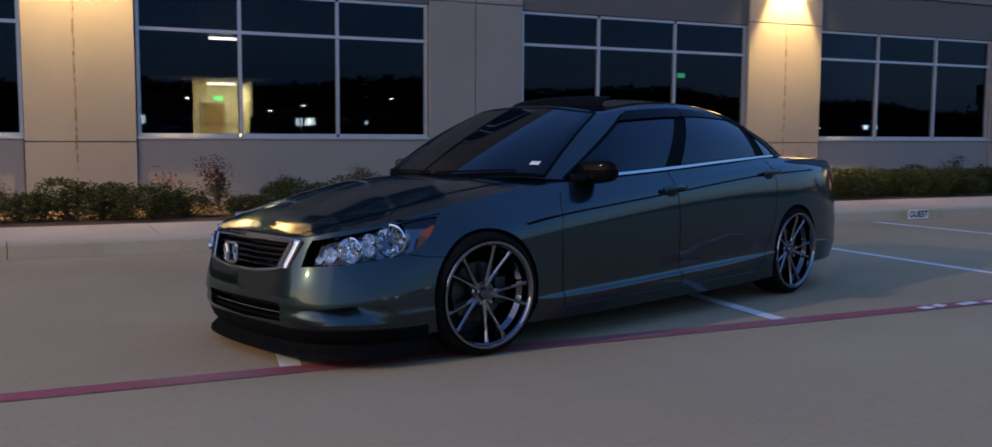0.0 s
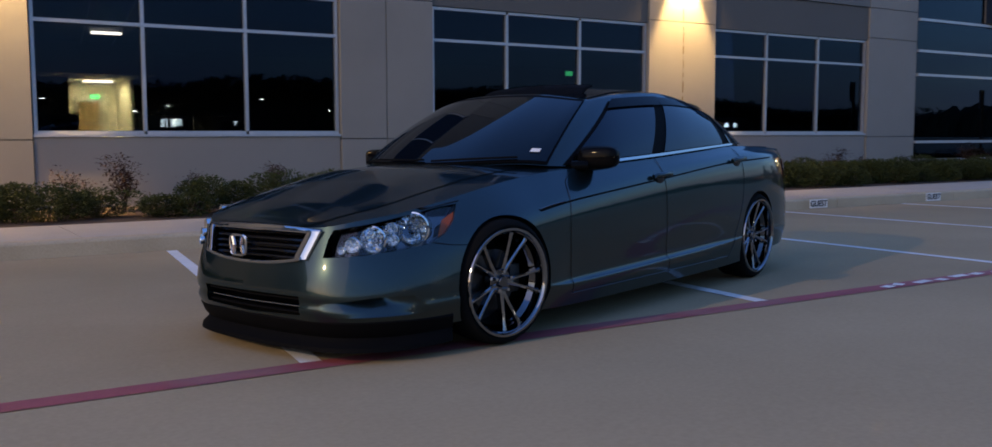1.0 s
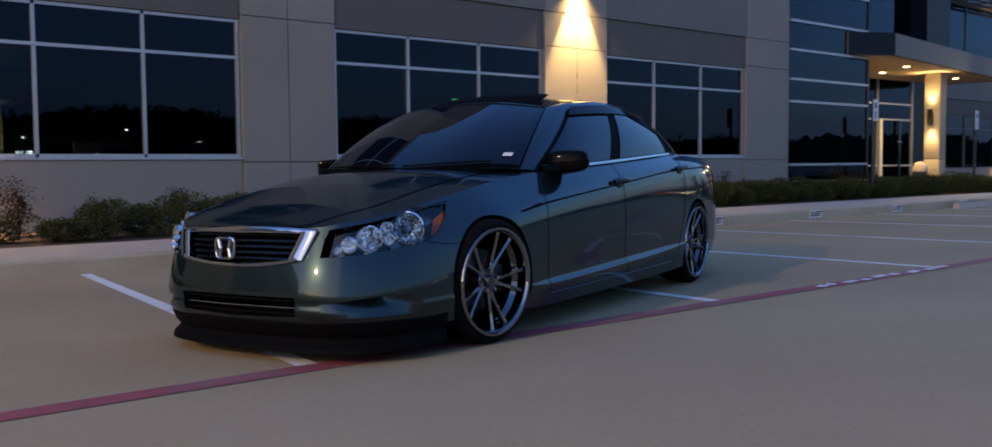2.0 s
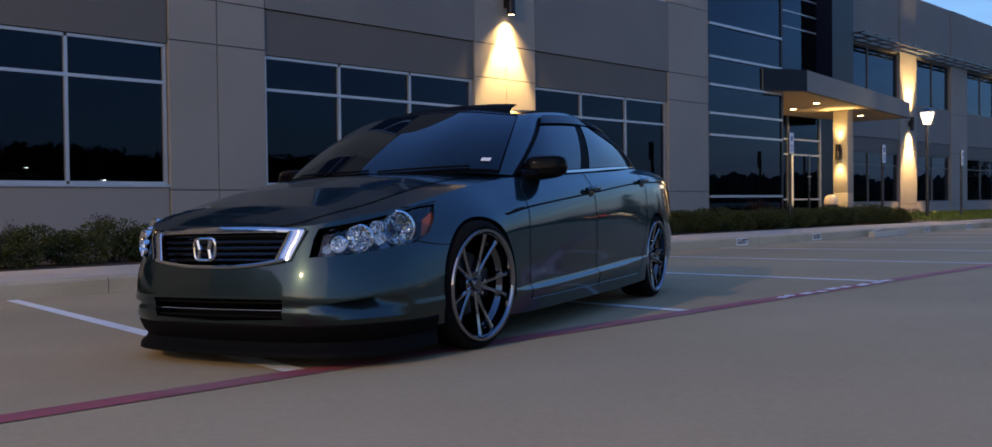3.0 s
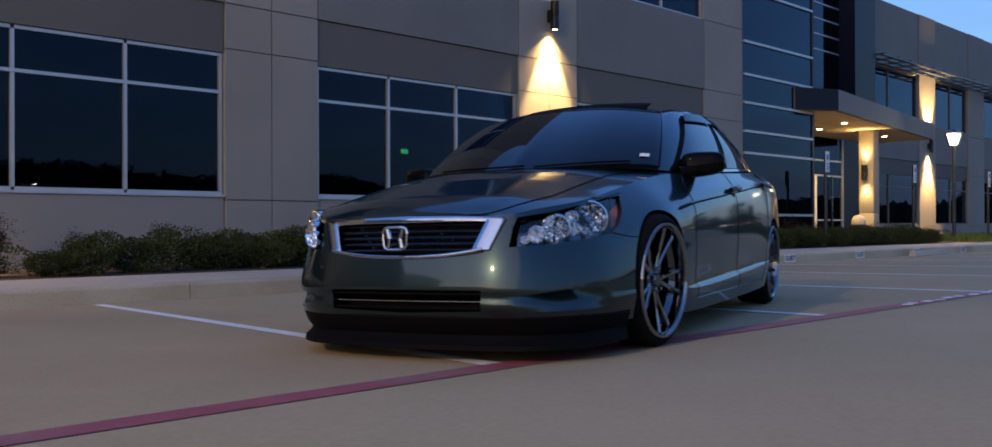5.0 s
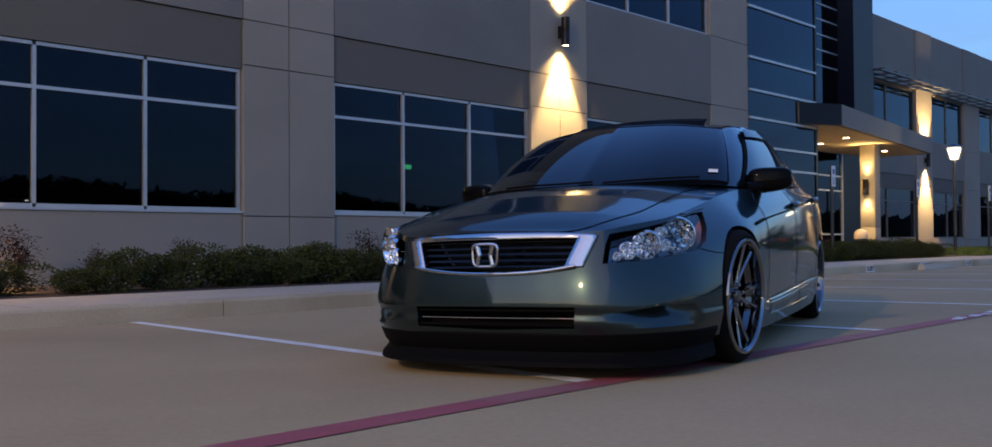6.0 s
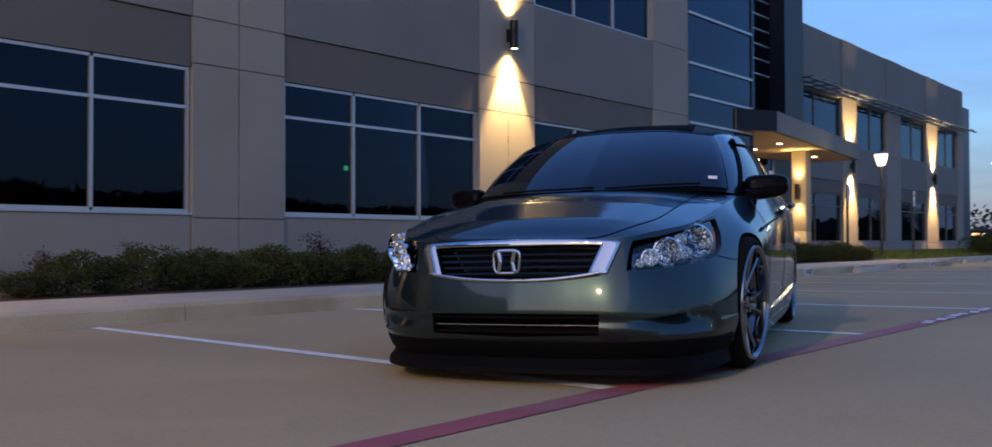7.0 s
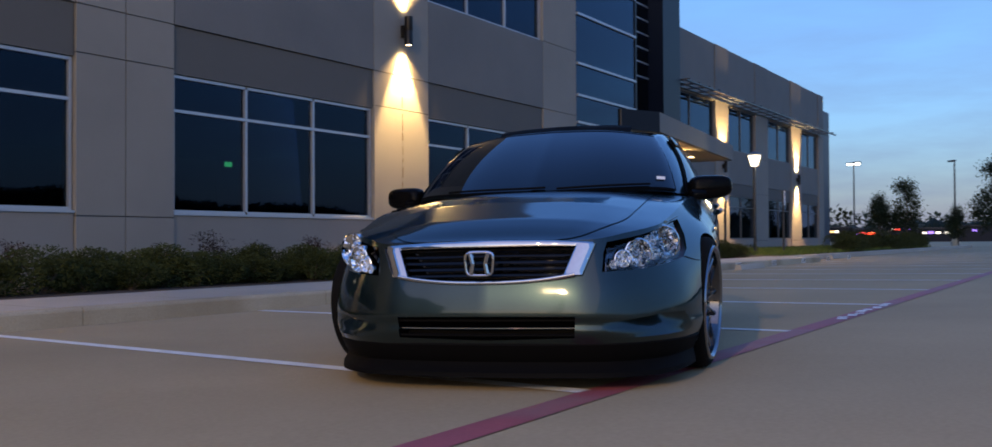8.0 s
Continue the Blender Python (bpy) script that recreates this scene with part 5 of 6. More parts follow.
def build_wheel(car, x, side, steer):
    w = empty("wheel")
    w.parent = car
    camber = 2.5 * side
    w.matrix_local = Matrix.Translation((x, side * 0.9, WHEEL_R)) @ pose(0, 0, 0, camber * -1, 0, steer) @ (Matrix.Rotation(math.pi, 4, "Z") if side > 0 else Matrix.Identity(4))
    R, r = WHEEL_R, RIM_R
    # local -y is the outer face
    lathe("tyre", [(r - 0.012, 0.21), (r + 0.012, 0.225), (R - 0.014, 0.228), (R - 0.003, 0.205), (R, 0.17), (R, 0.06), (R - 0.003, 0.026), (R - 0.015, 0.008), (r + 0.014, 0.0), (r - 0.006, 0.006)], RUBBER, w, 72)
    rim = lathe("rim", [(r - 0.004, 0.01), (r + 0.003, 0.0), (r, -0.006), (r - 0.01, -0.006), (r - 0.022, 0.006), (r - 0.028, 0.05), (r - 0.045, 0.075), (r - 0.05, 0.2), (r - 0.02, 0.22)], DARKCHROME, w, 72, 25, "dark chrome rim with a polished lip")
    lathe("rim_lip", [(r + 0.0035, 0.0), (r + 0.0005, -0.0075), (r - 0.011, -0.0075), (r - 0.018, 0.002), (r - 0.024, 0.03)], POLISHED, rim, 72, 25, "polished lip")
    for k in range(10):
        verts = []
        steps = [(0.035, 0.05, 0.017, 5.0), (0.065, 0.046, 0.0125, 7.0), (0.12, 0.04, 0.0085, 10.0), (0.18, 0.03, 0.008, 11.5), (r - 0.04, 0.022, 0.0095, 12.5), (r - 0.02, 0.018, 0.015, 12.5)]
        for rad, y, h, splay in steps:
            a = math.radians(68 + 72 * (k // 2) + (splay if k % 2 else -splay))
            for dx, dy in ((-1, 0.007), (-0.4, 0.0), (0.4, 0.0), (1, 0.007), (1, 0.035), (-1, 0.035)):
                px, pz = rad, h * dx
                verts.append((px * math.cos(a) - pz * math.sin(a), y + dy, px * math.sin(a) + pz * math.cos(a)))
        faces = [(i * 6 + q, i * 6 + (q + 1) % 6, (i + 1) * 6 + (q + 1) % 6, (i + 1) * 6 + q) for i in range(len(steps) - 1) for q in range(6)]
        mesh_object("spoke", verts, faces, POLISHED, rim, 30)
    lathe("hub_cap", [(0.0005, 0.032), (0.025, 0.033), (0.03, 0.04), (0.032, 0.05), (0.06, 0.052), (0.066, 0.06), (0.066, 0.1)], DARKCHROME, rim, 32, 30)
    for k in range(5):
        a = math.radians(72 * k + 18)
        bm = bmesh.new()
        add_tube(bm, (0.05 * math.cos(a), 0.03, 0.05 * math.sin(a)), (0.05 * math.cos(a), 0.06, 0.05 * math.sin(a)), 0.009, n=6)
        part("lug_nut", bm, CHROME, rim)
    lathe("brake_disc", [(0.05, 0.11), (0.15, 0.11), (0.15, 0.13), (0.05, 0.13)], STEEL, w, 48, 30, closed=True)
    bm = bmesh.new()
    add_box(bm, 0.09, 0.16, 0.085, 0.15, -0.07, 0.07, 0.012)
    part("brake_caliper", bm, BLACKPLASTIC, w, smooth=40)
    return w


def build_car():
    global SOLID
    car = empty("car", label="dark grey-green lowered saloon with black trim and chrome wheels", category="car")
    gz = ground_z(0, 4.68)
    car.matrix_world = Matrix.Translation((1.628, 4.679, gz)) @ Matrix.Rotation(math.atan(-0.02), 4, "X") @ Matrix.Rotation(radians(19.34), 4, "Z")
    SOLID = shell_mesh(LOW, hood_lift, 33, 0)
    build_body(car)
    # bonnet skin
    edge = LOW[:, -1]
    sel = [k for k in range(P_LOW) if edge[k, 0] < 0.62 and k > 14]
    rows = []
    for k in sel:
        x, half, z = edge[k]
        for q in range(25):
            f = -0.8 + 1.6 * q / 24
            rows.append((x, half * f, z + hood_lift(x, half, f) + 0.0035))
    mesh_object("bonnet", rows, grid_faces(len(sel), 25), PAINT, car, 40, "metallic grey-green bonnet")
    build_glazing(car)
    build_front(car)
    build_side_details(car)
    for x in AXLES:
        for side in (-1, 1):
            build_wheel(car, x, side, -8 if x == 0 else 0)
    # dark underside and wheel houses
    box("underbody", -0.55, 3.2, -0.7, 0.7, 0.085, 0.24, BLACKPLASTIC, car)
    SOLID.free()
    # the flanks' set-back
    bpy.context.view_layer.update()
    inv = car.matrix_world.inverted()
    places = {o: inv @ o.matrix_world for o in car.children_recursive}
    for o, m in places.items():
        if o.type == "MESH" and (m - Matrix.Identity(4)).determinant() == 0 and all(abs(m[i][j] - (i == j)) < 1e-6 for i in range(4) for j in range(4)):
            for v in o.data.vertices:
                v.co.x += LEAN * (v.co.y + 0.9)
        elif o.parent is car or places[o.parent].is_identity:
            o.location.x += LEAN * (m.translation.y + 0.9)
    return car


build_car()

# planting bed
tagged(box("planting_bed", -40, 24, 11.385, 13.93, -0.3, 0.04, MULCH), "dark mulch planting bed along the facade", "planting bed", kind="structure")

# plants
def leaf_material(name, dark, light, rough=0.75):
    mat = bpy.data.materials.new(name)
    mat.use_nodes = True
    n, l = mat.node_tree.nodes, mat.node_tree.links
    b = n["Principled BSDF"]
    geo, info = n.new("ShaderNodeNewGeometry"), n.new("ShaderNodeObjectInfo")
    add = n.new("ShaderNodeMath")
    add.operation = "MULTIPLY_ADD"
    add.inputs[1].default_value = 0.3
    l.new(info.outputs["Random"], add.inputs[0])
    half = n.new("ShaderNodeMath")
    half.operation = "MULTIPLY"
    half.inputs[1].default_value = 0.7
    l.new(geo.outputs["Random Per Island"], half.inputs[0])
    l.new(half.outputs[0], add.inputs[2])
    ramp = n.new("ShaderNodeValToRGB")
    ramp.color_ramp.elements[0].color, ramp.color_ramp.elements[1].color = (*dark, 1), (*light, 1)
    l.new(add.outputs[0], ramp.inputs["Fac"])
    l.new(ramp.outputs["Color"], b.inputs["Base Color"])
    b.inputs["Roughness"].default_value = rough
    b.inputs["Specular IOR Level"].default_value = 0.15
    return mat


LEAF = leaf_material("shrub_leaf", (0.022, 0.03, 0.009), (0.068, 0.08, 0.023))
LEAF_RED = leaf_material("red_tip_leaf", (0.02, 0.011, 0.008), (0.055, 0.022, 0.016))
LEAF_TREE = leaf_material("tree_leaf", (0.015, 0.025, 0.012), (0.04, 0.055, 0.025))
# tree leaf colour with the wood's inner shade put into it
LEAF_SHADED = leaf_material("shaded_wood_leaf", (0.012, 0.019, 0.014), (0.03, 0.042, 0.027))
GRASS = leaf_material("grass_blade", (0.04, 0.07, 0.015), (0.13, 0.17, 0.04))
BARK = worn("bark", (0.05, 0.035, 0.025), (0.11, 0.08, 0.06), 0.9, (6.0, 60.0), 0.8)


def leaf_quads(verts, faces, p, d, up, length, width):
    d = Vector(d).normalized()
    s = d.cross(Vector(up)).normalized() * width / 2
    p = Vector(p)
    n = len(verts)
    mid = p + d * length * 0.5 + Vector(up) * length * 0.08
    verts += [tuple(p), tuple(mid - s), tuple(p + d * length), tuple(mid + s)]
    faces.append((n, n + 1, n + 2, n + 3))


def shrub_meshes(rng):
    """Leaves and stems of one rounded evergreen shrub."""
    verts, faces = [], []
    lobes = [(rng.uniform(-0.2, 0.2), rng.uniform(-0.16, 0.16), rng.uniform(0.16, 0.34), rng.uniform(0.14, 0.23)) for _ in range(7)]
    bm = bmesh.new()
    for x, y, z, r in lobes:
        add_tube(bm, (x * 0.15, y * 0.15, 0), (x * 0.9, y * 0.9, z), 0.012, 0.005, 6)
    for _ in range(4200):
        x, y, z, r = rng.choice(lobes)
        v = Vector((rng.gauss(0, 1), rng.gauss(0, 1), rng.gauss(0, 1))).normalized()
        p = Vector((x, y, z)) + v * r * rng.uniform(0.75, 1.08)
        if p.z < 0.02:
            continue
        d = (v + Vector((rng.gauss(0, 0.5), rng.gauss(0, 0.5), rng.gauss(0.25, 0.5)))).normalized()
        leaf_quads(verts, faces, p, d, (rng.gauss(0, 1), rng.gauss(0, 1), 1), rng.uniform(0.022, 0.042), rng.uniform(0.012, 0.02))
    return (verts, faces), bm


def sprig_meshes(rng):
    """A loose upright red-leaved sprig plant."""
    verts, faces = [], []
    bm = bmesh.new()
    for _ in range(rng.randint(5, 8)):
        a = rng.uniform(0, 2 * math.pi)
        lean = rng.uniform(0.05, 0.22)
        h = rng.uniform(0.45, 0.8)
        top = Vector((math.cos(a) * lean, math.sin(a) * lean, h))
        add_tube(bm, (0, 0, 0), top, 0.007, 0.003, 5)
        for _ in range(110):
            f = rng.uniform(0.35, 1.02)
            p = top * f + Vector((rng.gauss(0, 0.065), rng.gauss(0, 0.065), rng.gauss(0, 0.03)))
            leaf_quads(verts, faces, p, (rng.gauss(0, 1), rng.gauss(0, 1), rng.gauss(0.3, 0.5)), (0, 0.2, 1), rng.uniform(0.045, 0.075), rng.uniform(0.018, 0.028))
    return (verts, faces), bm


def plant(name, meshes, leaf, label, category, group):
    (verts, faces), bm = meshes
    t = empty(name, (0, 0, -50), label, category, group)
    me = bpy.data.meshes.new("foliage")
    me.from_pydata(verts, [], faces)
    finish("foliage", me, leaf, t)
    part("stem", bm, BARK, t)
    return t


def build_plants():
    rng = random.Random(11)
    kinds = [plant("shrub", shrub_meshes(rng), LEAF, "low rounded evergreen shrub in the mulch bed", "shrub", "shrubs along the facade") for _ in range(5)]
    sprigs = [plant("red_shrub", sprig_meshes(rng), LEAF_RED, "loose upright shrub with reddish leaves in the bed", "shrub", "red shrubs along the facade") for _ in range(5)]
    x, k = -6.0, 0
    first = {}
    spots = []
    while x < 27.5:
        gap = rng.uniform(0.42, 0.6)
        spots.append((kinds[k % 5], x, rng.uniform(11.85, 12.25), rng.uniform(0.85, 1.08)))
        if x > 4:
            spots.append((kinds[(k + 2) % 5], x + 0.2, rng.uniform(12.4, 12.7), rng.uniform(0.9, 1.12)))
        x += gap
        k += 1
    x = -5.5
    while x < 25:
        spots.append((sprigs[k % 5], x, rng.uniform(12.7, 13.2), rng.uniform(0.68, 1.02)))
        x += rng.uniform(0.55, 1.3)
        k += 1
    for src, px, py, s in spots:
        m = Matrix.Translation((px, py, 0.035)) @ Matrix.Rotation(rng.uniform(0, 6.28), 4, "Z") @ Matrix.Diagonal((s * (1.22 if py < 12.72 else 1), s * 1.1, s * rng.uniform(0.85, 1.05), 1))
        if src.name not in first:
            first[src.name] = 1
            src.matrix_world = m
        else:
            copy_thing(src, m)


def tree_thing(rng, height):
    t = empty("tree", (0, 0, 0), "young dark tree with an uneven crown", "tree", "trees across the lot")
    bm = bmesh.new()
    add_tube(bm, (0, 0, -0.2), (0.03, 0, height * 0.55), height * 0.018, height * 0.01, 8)
    add_tube(bm, (0.03, 0, height * 0.55), (0, 0.02, height * 0.95), height * 0.01, height * 0.003, 6)
    verts, faces = [], []
    for k in range(26):
        f = rng.uniform(0.2, 0.95)
        a = rng.uniform(0, 6.28)
        reach = height * 0.24 * (1.05 - f) ** 0.6 * rng.uniform(0.5, 1.1)
        tip = Vector((math.cos(a) * reach, math.sin(a) * reach, height * f + reach * 0.5))
        add_tube(bm, (0, 0, height * f * 0.9), tip, height * 0.005, height * 0.002, 5)
        for _ in range(170):
            p = tip * 1.0 + Vector((rng.gauss(0, 1), rng.gauss(0, 1), rng.gauss(0, 1))) * height * 0.055
            leaf_quads(verts, faces, p, (rng.gauss(0, 1), rng.gauss(0, 1), rng.gauss(0, 1)), (0, 0.3, 1), height * 0.035, height * 0.02)
    part("trunk", bm, BARK, t)
    me = bpy.data.meshes.new("crown")
    me.from_pydata(verts, [], faces)
    finish("crown", me, LEAF_TREE, t)
    return t


def lot_lamp(x, y, height, on, aim=0.0, watts=0.0, colour=(1.0, 0.82, 0.58), heads=2):
    p = empty("lot_lamp_post", (x, y, ground_z(x, y) if x < 60 else -0.11), "tall parking lot lamp post, " + ("lit" if on else "unlit"), "lamp post", "parking lot lamp posts")
    tube("pole", (0, 0, -0.1), (0, 0, height), 0.09, DARKMETAL, p, 0.06)
    tube("base", (0, 0, -0.1), (0, 0, 0.6), 0.28, KERB, p, n=16)
    for s in ((-1, 1) if heads == 2 else (1,)):
        bm = bmesh.new()
        add_box(bm, min(0, s * 0.9), max(0, s * 0.9), -0.16, 0.16, height - 0.08, height + 0.06, 0.03)
        part("lamp_head", bm, DARKMETAL, p, smooth=40)
        box("lens", min(s * 0.4, s * 0.72), max(s * 0.4, s * 0.72), -0.14, 0.14, height - (0.17 if on else 0.088), height - 0.082, GLOWLOT if on else DARKMETAL, p)
    p.rotation_euler = (0, 0, aim)
    return p


GLOWLOT = glowing("lot_lamp_glow", (1.0, 0.8, 0.55), 170)
SIGNBLUE = material("sign_blue", (0.02, 0.06, 0.25), 0.4)
SIGNWHITE = worn("sign_white", (0.6, 0.6, 0.6), (0.7, 0.7, 0.7), 0.4, (3.0, 40.0))


def sign_post(x, y, top):
    s = empty("parking_sign", (x, y, 0.04), "small white and blue parking sign on a dark post", "sign", "parking signs")
    tube("post", (0, 0, -0.1), (0, 0, top), 0.04, DARKMETAL, s)
    box("plate", -0.1, 0.1, -0.05, -0.042, top - 0.5, top, SIGNWHITE, s)
    box("panel", -0.05, 0.05, -0.055, -0.051, top - 0.2, top - 0.08, SIGNBLUE, s)
    for k in range(3):
        box("bar", -0.06, 0.06, -0.055, -0.051, top - 0.44 + 0.06 * k, top - 0.415 + 0.06 * k, SIGNBLUE, s)


def walk_lamp():
    x, y = 31.2, 12.75
    l = empty("walk_lamp", (x, y, 0), "lit post-top lamp with a tapered glass lantern", "street lamp")
    tube("pole", (0, 0, -0.2), (0, 0, 3.1), 0.055, DARKMETAL, l)
    bm = bmesh.new()
    bmesh.ops.create_cone(bm, cap_ends=True, segments=8, radius1=0.11, radius2=0.22, depth=0.36, matrix=Matrix.Translation((0, 0, 3.33)))
    part("lantern", bm, glowing("lantern_glow", (1.0, 0.92, 0.75), 5), l, "glowing frosted lantern")
    bm = bmesh.new()
    bmesh.ops.create_cone(bm, cap_ends=True, segments=8, radius1=0.3, radius2=0.08, depth=0.12, matrix=Matrix.Translation((0, 0, 3.6)))
    part("cap", bm, DARKMETAL, l)
    bm = bmesh.new()
    for k in range(8):
        a = math.pi * 2 * k / 8
        add_tube(bm, (0.145 * math.cos(a), 0.145 * math.sin(a), 3.12), (0.27 * math.cos(a), 0.27 * math.sin(a), 3.54), 0.012, n=5)
    part("cage", bm, DARKMETAL, l)
    lamp_light("POINT", (x, y - 0.5, 3.3), (x, y, 0), 60, (1.0, 0.9, 0.7), 0.2)


def litter_bin(x, y):
    b = empty("litter_bin", (x, y, 0.04), "round litter bin with a pale domed lid by the entrance", "litter bin")
    lathe("drum", [(0.001, -0.0), (0.2, -0.0), (0.205, 0.02), (0.205, 0.52), (0.19, 0.54)], SLATE, b, 28).matrix_local = pose(0, 0, 0, 90, 0, 0)
    lathe("lid", [(0.215, 0.54), (0.215, 0.6), (0.2, 0.7), (0.15, 0.79), (0.08, 0.83), (0.001, 0.84)], WALK, b, 28).matrix_local = pose(0, 0, 0, 90, 0, 0)


def wheel_stop(x, y, turn=0.0):
    bm = bmesh.new()
    prof = [(-0.085, 0), (-0.06, 0.12), (0.06, 0.12), (0.085, 0)]
    vs = [[bm.verts.new((sx * 0.9, a, b)) for a, b in prof] for sx in (-1, 1)]
    for k in range(4):
        bm.faces.new((vs[0][k], vs[0][(k + 1) % 4], vs[1][(k + 1) % 4], vs[1][k]))
    bm.faces.new(vs[0])
    bm.faces.new(vs[1][::-1])
    bmesh.ops.recalc_face_normals(bm, faces=bm.faces)
    bmesh.ops.bevel(bm, geom=bm.edges[:], offset=0.012, segments=2, affect="EDGES")
    ob = part("wheel_stop", bm, WALK, smooth=40)
    ob.matrix_world = pose(x, y, -0.108, 0, 0, turn)
    tagged(ob, "pale concrete wheel stop on the lot", "wheel stop", "wheel stops")


def build_distance():
    rng = random.Random(5)
    tagged(box("planting_island", 28.0, 62, 10.9, 17.9, -0.4, 0.03, MULCH), "planted strip before the far wing", "planting bed", kind="structure")
    tagged(box("pavement", 27.9, 75, 10.55, 10.9, -0.4, 0.05, WALK), "pale kerb of the planted strip", "pavement", kind="structure")
    verts, faces = [], []
    for _ in range(9000):
        p = (rng.uniform(28.2, 60), rng.uniform(11, 17.5), 0.03)
        leaf_quads(verts, faces, p, (rng.gauss(0, 0.3), rng.gauss(0, 0.3), 1), (1, 0.3, 0), rng.uniform(0.08, 0.22), 0.03)
    me = bpy.data.meshes.new("grass")
    me.from_pydata(verts, [], faces)
    tagged(finish("grass", me, GRASS), "short green grass on the planted strip", "grass", kind="stuff")
    for x, y in ((19.9, 9.35), (27.7, 10.2), (32.6, 10.3)):
        wheel_stop(x, y, 0)
    for x, top in ((20.51, 2.3), (25.9, 2.2), (32.1, 2.25)):
        sign_post(x, 12.0, top)
    walk_lamp()
    litter_bin(27.95, 14.5)
    hedge = [o for o in scene.objects if o.name.startswith("shrub") and o.parent is None]
    x = 38.5
    while x < 62:
        s = rng.uniform(1.2, 1.9)
        copy_thing(hedge[rng.randrange(5)], Matrix.Translation((x, rng.uniform(11.2, 12.0), 0.02)) @ Matrix.Rotation(rng.uniform(0, 6), 4, "Z") @ Matrix.Diagonal((s, s, s, 1)))
        x += rng.uniform(0.8, 2.2)
    for x, y, h in ((76.2, 17.1, 4.0), (76.5, 15.2, 5.1), (77.0, 11.7, 3.0), (77.3, 9.3, 6.2), (92, 20, 4.5), (96, 14.5, 3.4)):
        t = tree_thing(rng, h)
        t.matrix_world = pose(x, y, -0.2, 0, 0, rng.uniform(0, 360))
    lot_lamp(95.4, 23.0, 8.0, True, 0.9)
    lot_lamp(87.0, 13.1, 7.2, False, 0.6, heads=1)
    # far strip of dark woods all round
    verts, faces = [], []
    for k in range(2400):
        a = 2 * math.pi * k / 2400 + rng.uniform(-0.002, 0.002)
        r = 260 + rng.uniform(-12, 12)
        h = 4.5 + 1.8 * math.sin(a * 7) + 1.2 * math.sin(a * 23 + 1) + rng.uniform(0, 2.2)
        c = Vector((r * math.cos(a), r * math.sin(a), 0))
        for _ in range(18):
            p = c + Vector((rng.gauss(0, 0.9), rng.gauss(0, 0.9), rng.uniform(-0.5, h)))
            leaf_quads(verts, faces, p, (rng.gauss(0, 1), rng.gauss(0, 1), rng.gauss(0, 1)), (0, 0.2, 1), 1.5, 1.0)
    me = bpy.data.meshes.new("far_woods")
    me.from_pydata(verts, [], faces)
    tagged(finish("far_woods", me, LEAF_TREE), "dark line of distant trees", "woods", kind="stuff")
    # solid dark mass of the wood, with leaves along its crest
    crest = lambda x: 5.4 + 1.2 * math.sin(x * 0.03) + 0.6 * math.sin(x * 0.17 + 1) + 0.35 * math.sin(x * 0.83) + 0.25 * math.sin(x * 1.9 + 2)
    verts, faces = [], []
    for k in range(1400):
        x = -150 + 420 * k / 1399
        for y, f in ((-82, 0.0), (-83, 0.5), (-84.2, 0.86), (-86, 1.0), (-89, 0.8), (-90, 0.0)):
            verts.append((x + rng.uniform(-0.1, 0.1), y + rng.uniform(-0.4, 0.4), crest(x) * f - 0.3 + rng.uniform(-0.25, 0.25)))
    mesh_object("woods", verts, grid_faces(1400, 6), LEAF_SHADED, None, 60)
    # unseen wood added on the west, darkening what the bumper reflects
    verts = []
    for k in range(700):
        y = -95 + 210 * k / 699
        for x, f in ((-118, 0.0), (-119, 0.5), (-120.2, 0.86), (-122, 1.0), (-126, 0.0)):
            verts.append((x + rng.uniform(-0.4, 0.4), y, 1.2 * crest(y) * f - 0.3 + rng.uniform(-0.25, 0.25)))
    tagged(mesh_object("wooded_edge", verts, grid_faces(700, 5), LEAF_SHADED, None, 60), "dark dense trees added out of view on the lot's west side", "woods", kind="stuff")
    # woods across the road and beside the lot's far corner
    for far, y0, y1, tall, count in ((142, -100, -9, 0.8, 420), (236, -60, 120, 0.75, 700)):
        verts = []
        for k in range(count):
            y = y0 + (y1 - y0) * k / (count - 1)
            for x, f in ((far, 0.0), (far + 1, 0.5), (far + 2.2, 0.86), (far + 4, 1.0), (far + 8, 0.0)):
                verts.append((x + rng.uniform(-0.4, 0.4), y, tall * crest(y * 1.7 + far) * f - 0.3 + rng.uniform(-0.3, 0.3)))
        tagged(mesh_object("wooded_edge", verts, grid_faces(count, 5), LEAF_SHADED, None, 60), "dark dense trees beyond the lot and road", "woods", kind="stuff")
    tagged(bpy.data.objects["woods"], "dark dense wood along the lot's edge", "woods", kind="stuff")
    verts, faces = [], []
    for k in range(1500):
        x = -150 + 420 * k / 1500
        h = 5.6 + 1.2 * math.sin(x * 0.03) + 0.6 * math.sin(x * 0.17 + 1) + rng.uniform(0, 0.6)
        for _ in range(30):
            p = (x + rng.gauss(0, 0.8), -84.5 + rng.gauss(0, 1.2), rng.uniform(0.75 * h, h))
            leaf_quads(verts, faces, p, (rng.gauss(0, 1), rng.gauss(0, 1), rng.gauss(0, 1)), (0, 0.2, 1), 0.8, 0.6)
    me = bpy.data.meshes.new("tree_tops")
    me.from_pydata(verts, [], faces)
    tagged(finish("tree_tops", me, LEAF_SHADED), "dark tree tops along the lot's edge", "woods", kind="stuff")
    neon_bright = glowing("shop_light", (1, 0.93, 0.8), 25)
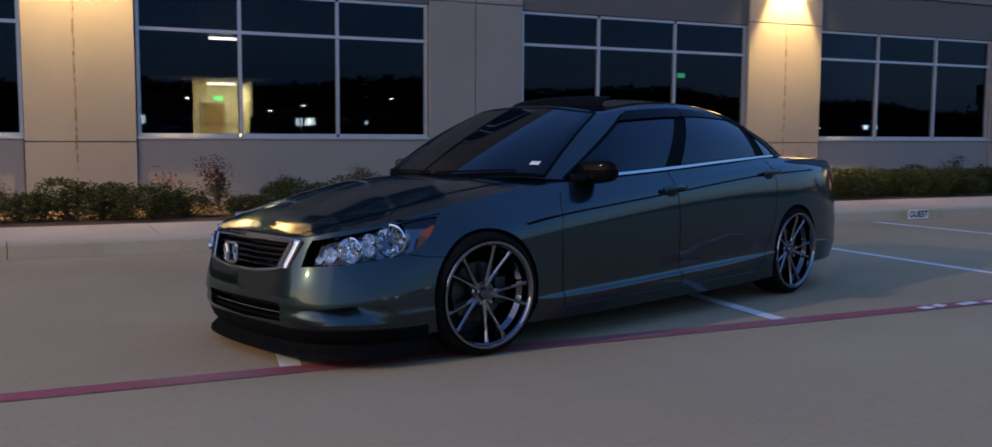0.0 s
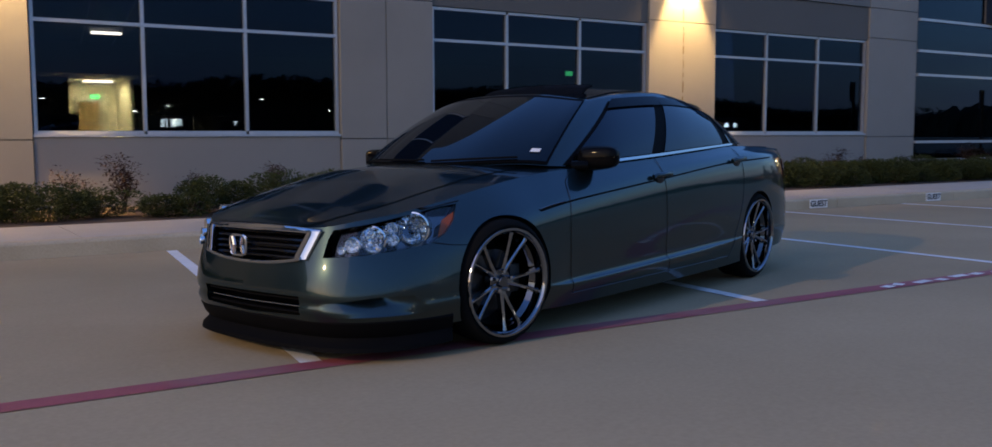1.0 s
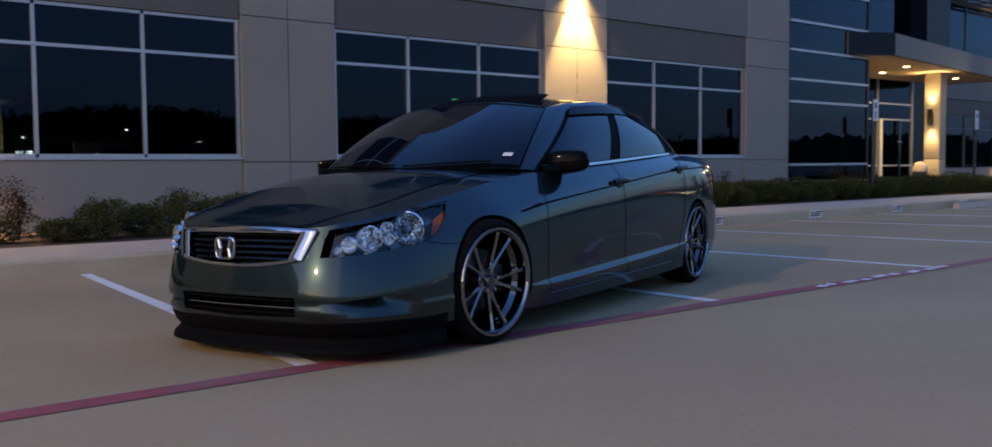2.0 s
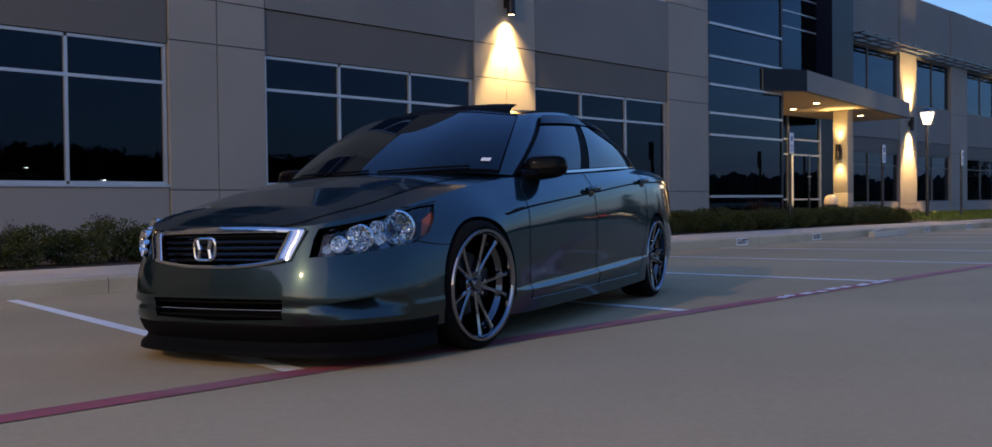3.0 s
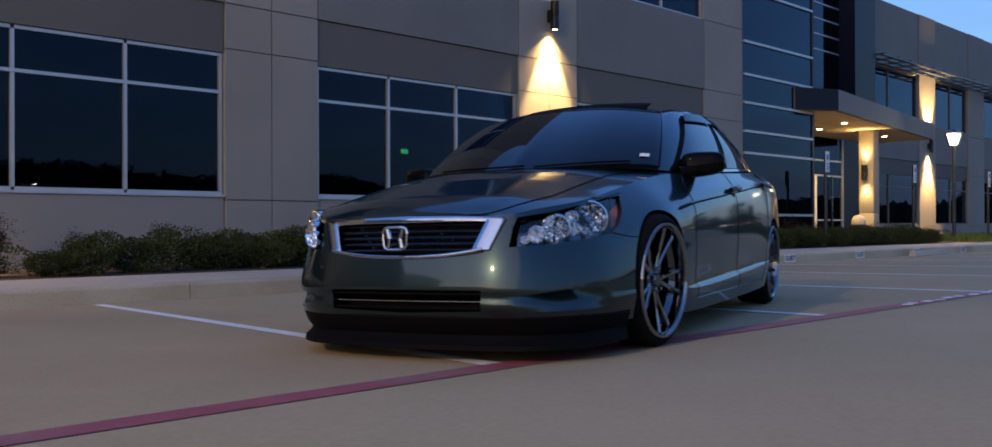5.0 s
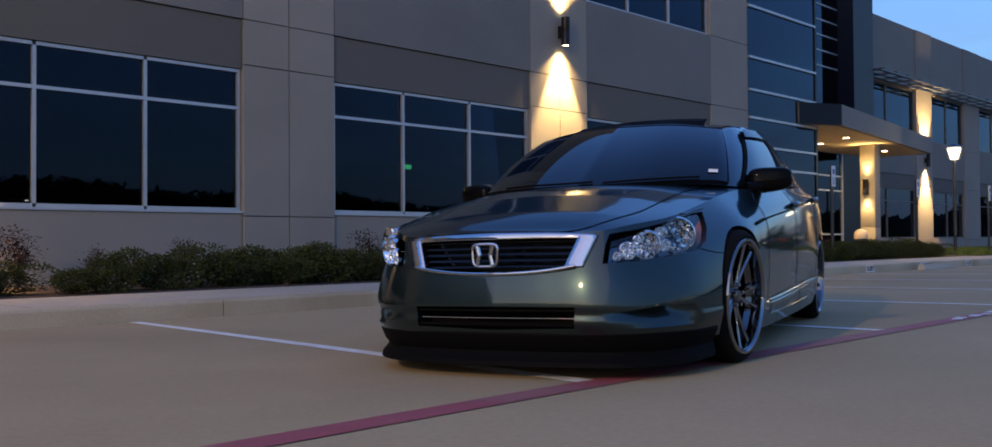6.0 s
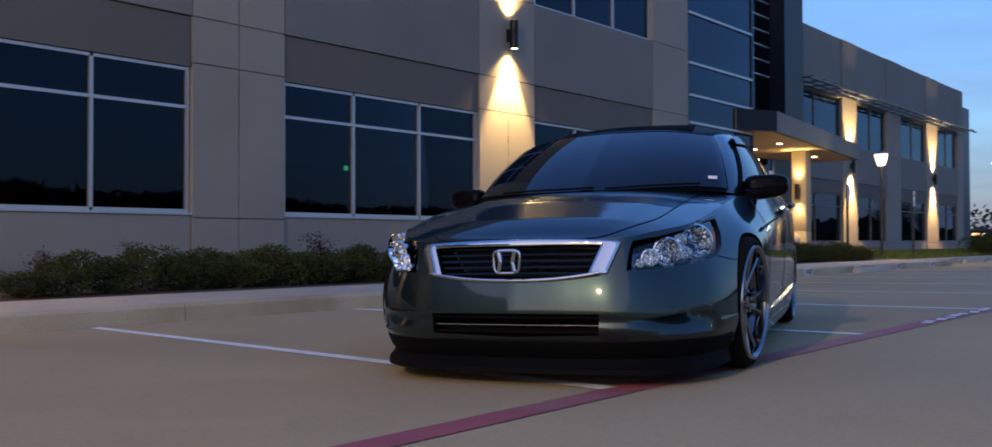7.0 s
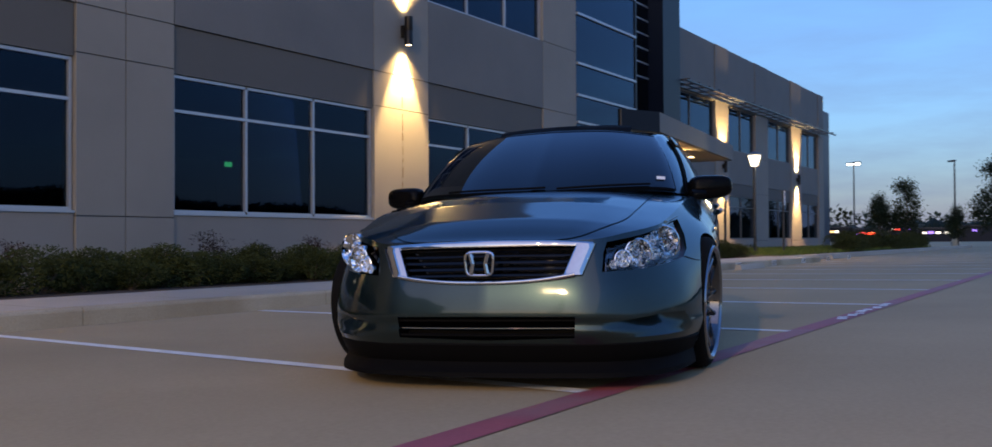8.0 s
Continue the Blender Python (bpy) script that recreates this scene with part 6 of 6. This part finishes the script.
    # low far buildings with lit signs
    neon = [glowing("neon_white", (1, 0.95, 0.85), 2.5), glowing("neon_red", (1, 0.08, 0.05), 2), glowing("neon_violet", (0.35, 0.2, 1.0), 2), glowing("neon_warm", (1, 0.6, 0.25), 2)]
    for k in range(9):
        a = radians(1.0 + 1.75 * k)
        r = 190
        x, y = r * math.cos(a), r * math.sin(a) + 2
        b = empty("far_store", (x, y, -0.2), "low dark store across the road with lit signs", "building", "stores across the road")
        w, h = rng.uniform(5, 9), rng.uniform(2.2, 3.2)
        box("wall", 0, 6, -w / 2, w / 2, 0, h, TOWER, b)
        box("roof", -0.3, 6.3, -w / 2 - 0.3, w / 2 + 0.3, h, h + 0.25, DARKMETAL, b)
        for _ in range(rng.randint(2, 4)):
            c = rng.uniform(-w / 2 + 0.8, w / 2 - 0.8)
            box("lit_sign", -0.12, -0.02, c - rng.uniform(0.2, 0.7), c + rng.uniform(0.2, 0.7), h - 0.9, h - rng.uniform(0.45, 0.65), neon[rng.randrange(4)], b)
    for k in range(12):
        x = -46 + 13.5 * k + rng.uniform(-3, 3)
        b = empty("far_store", (x, -74, 0.45), "low dark store across the road with lit signs", "building", "stores across the road")
        w, h = rng.uniform(5, 9), rng.uniform(2.2, 3.0)
        box("wall", -w / 2, w / 2, -6, 0, 0, h, TOWER, b)
        box("roof", -w / 2 - 0.3, w / 2 + 0.3, -6.3, 0.3, h, h + 0.25, DARKMETAL, b)
        for _ in range(rng.randint(1, 3)):
            c = rng.uniform(-w / 2 + 0.6, w / 2 - 0.6)
            hw = rng.uniform(0.15, 0.4)
            box("lit_sign", c - hw, c + hw, 0.02, 0.1, h - rng.uniform(0.9, 1.4), h - 0.5, neon_bright, b)
    # the near lamp post that lights this corner of the lot
    lot_lamp(-20.2, 0.0, 9.6, True, 0.2, heads=1)
    lamp_light("SPOT", (-19.7, 0.1, 9.1), (3.0, 5.0, 0), 8200, (1.0, 0.74, 0.45), 0.12, 120, 0.6)
    # lamp posts of the lot behind the viewer
    for x, y, h in ((-34, -66, 3.6), (-20, -70, 2.9), (-9, -68, 4.2), (-4.5, -63, 2.9), (5, -70, 3.1), (12, -66, 3.9), (19, -64, 2.8), (24, -71, 3.5), (33, -69, 4.3), (37, -62, 3.0), (58, -74, 2.3), (75, -76, 2.2), (92, -70, 2.4), (-60, -50, 4.0), (-75, -30, 4.4)):
        lot_lamp(x, y, h, True, rng.uniform(0, 3), heads=1)


build_plants()
build_distance()
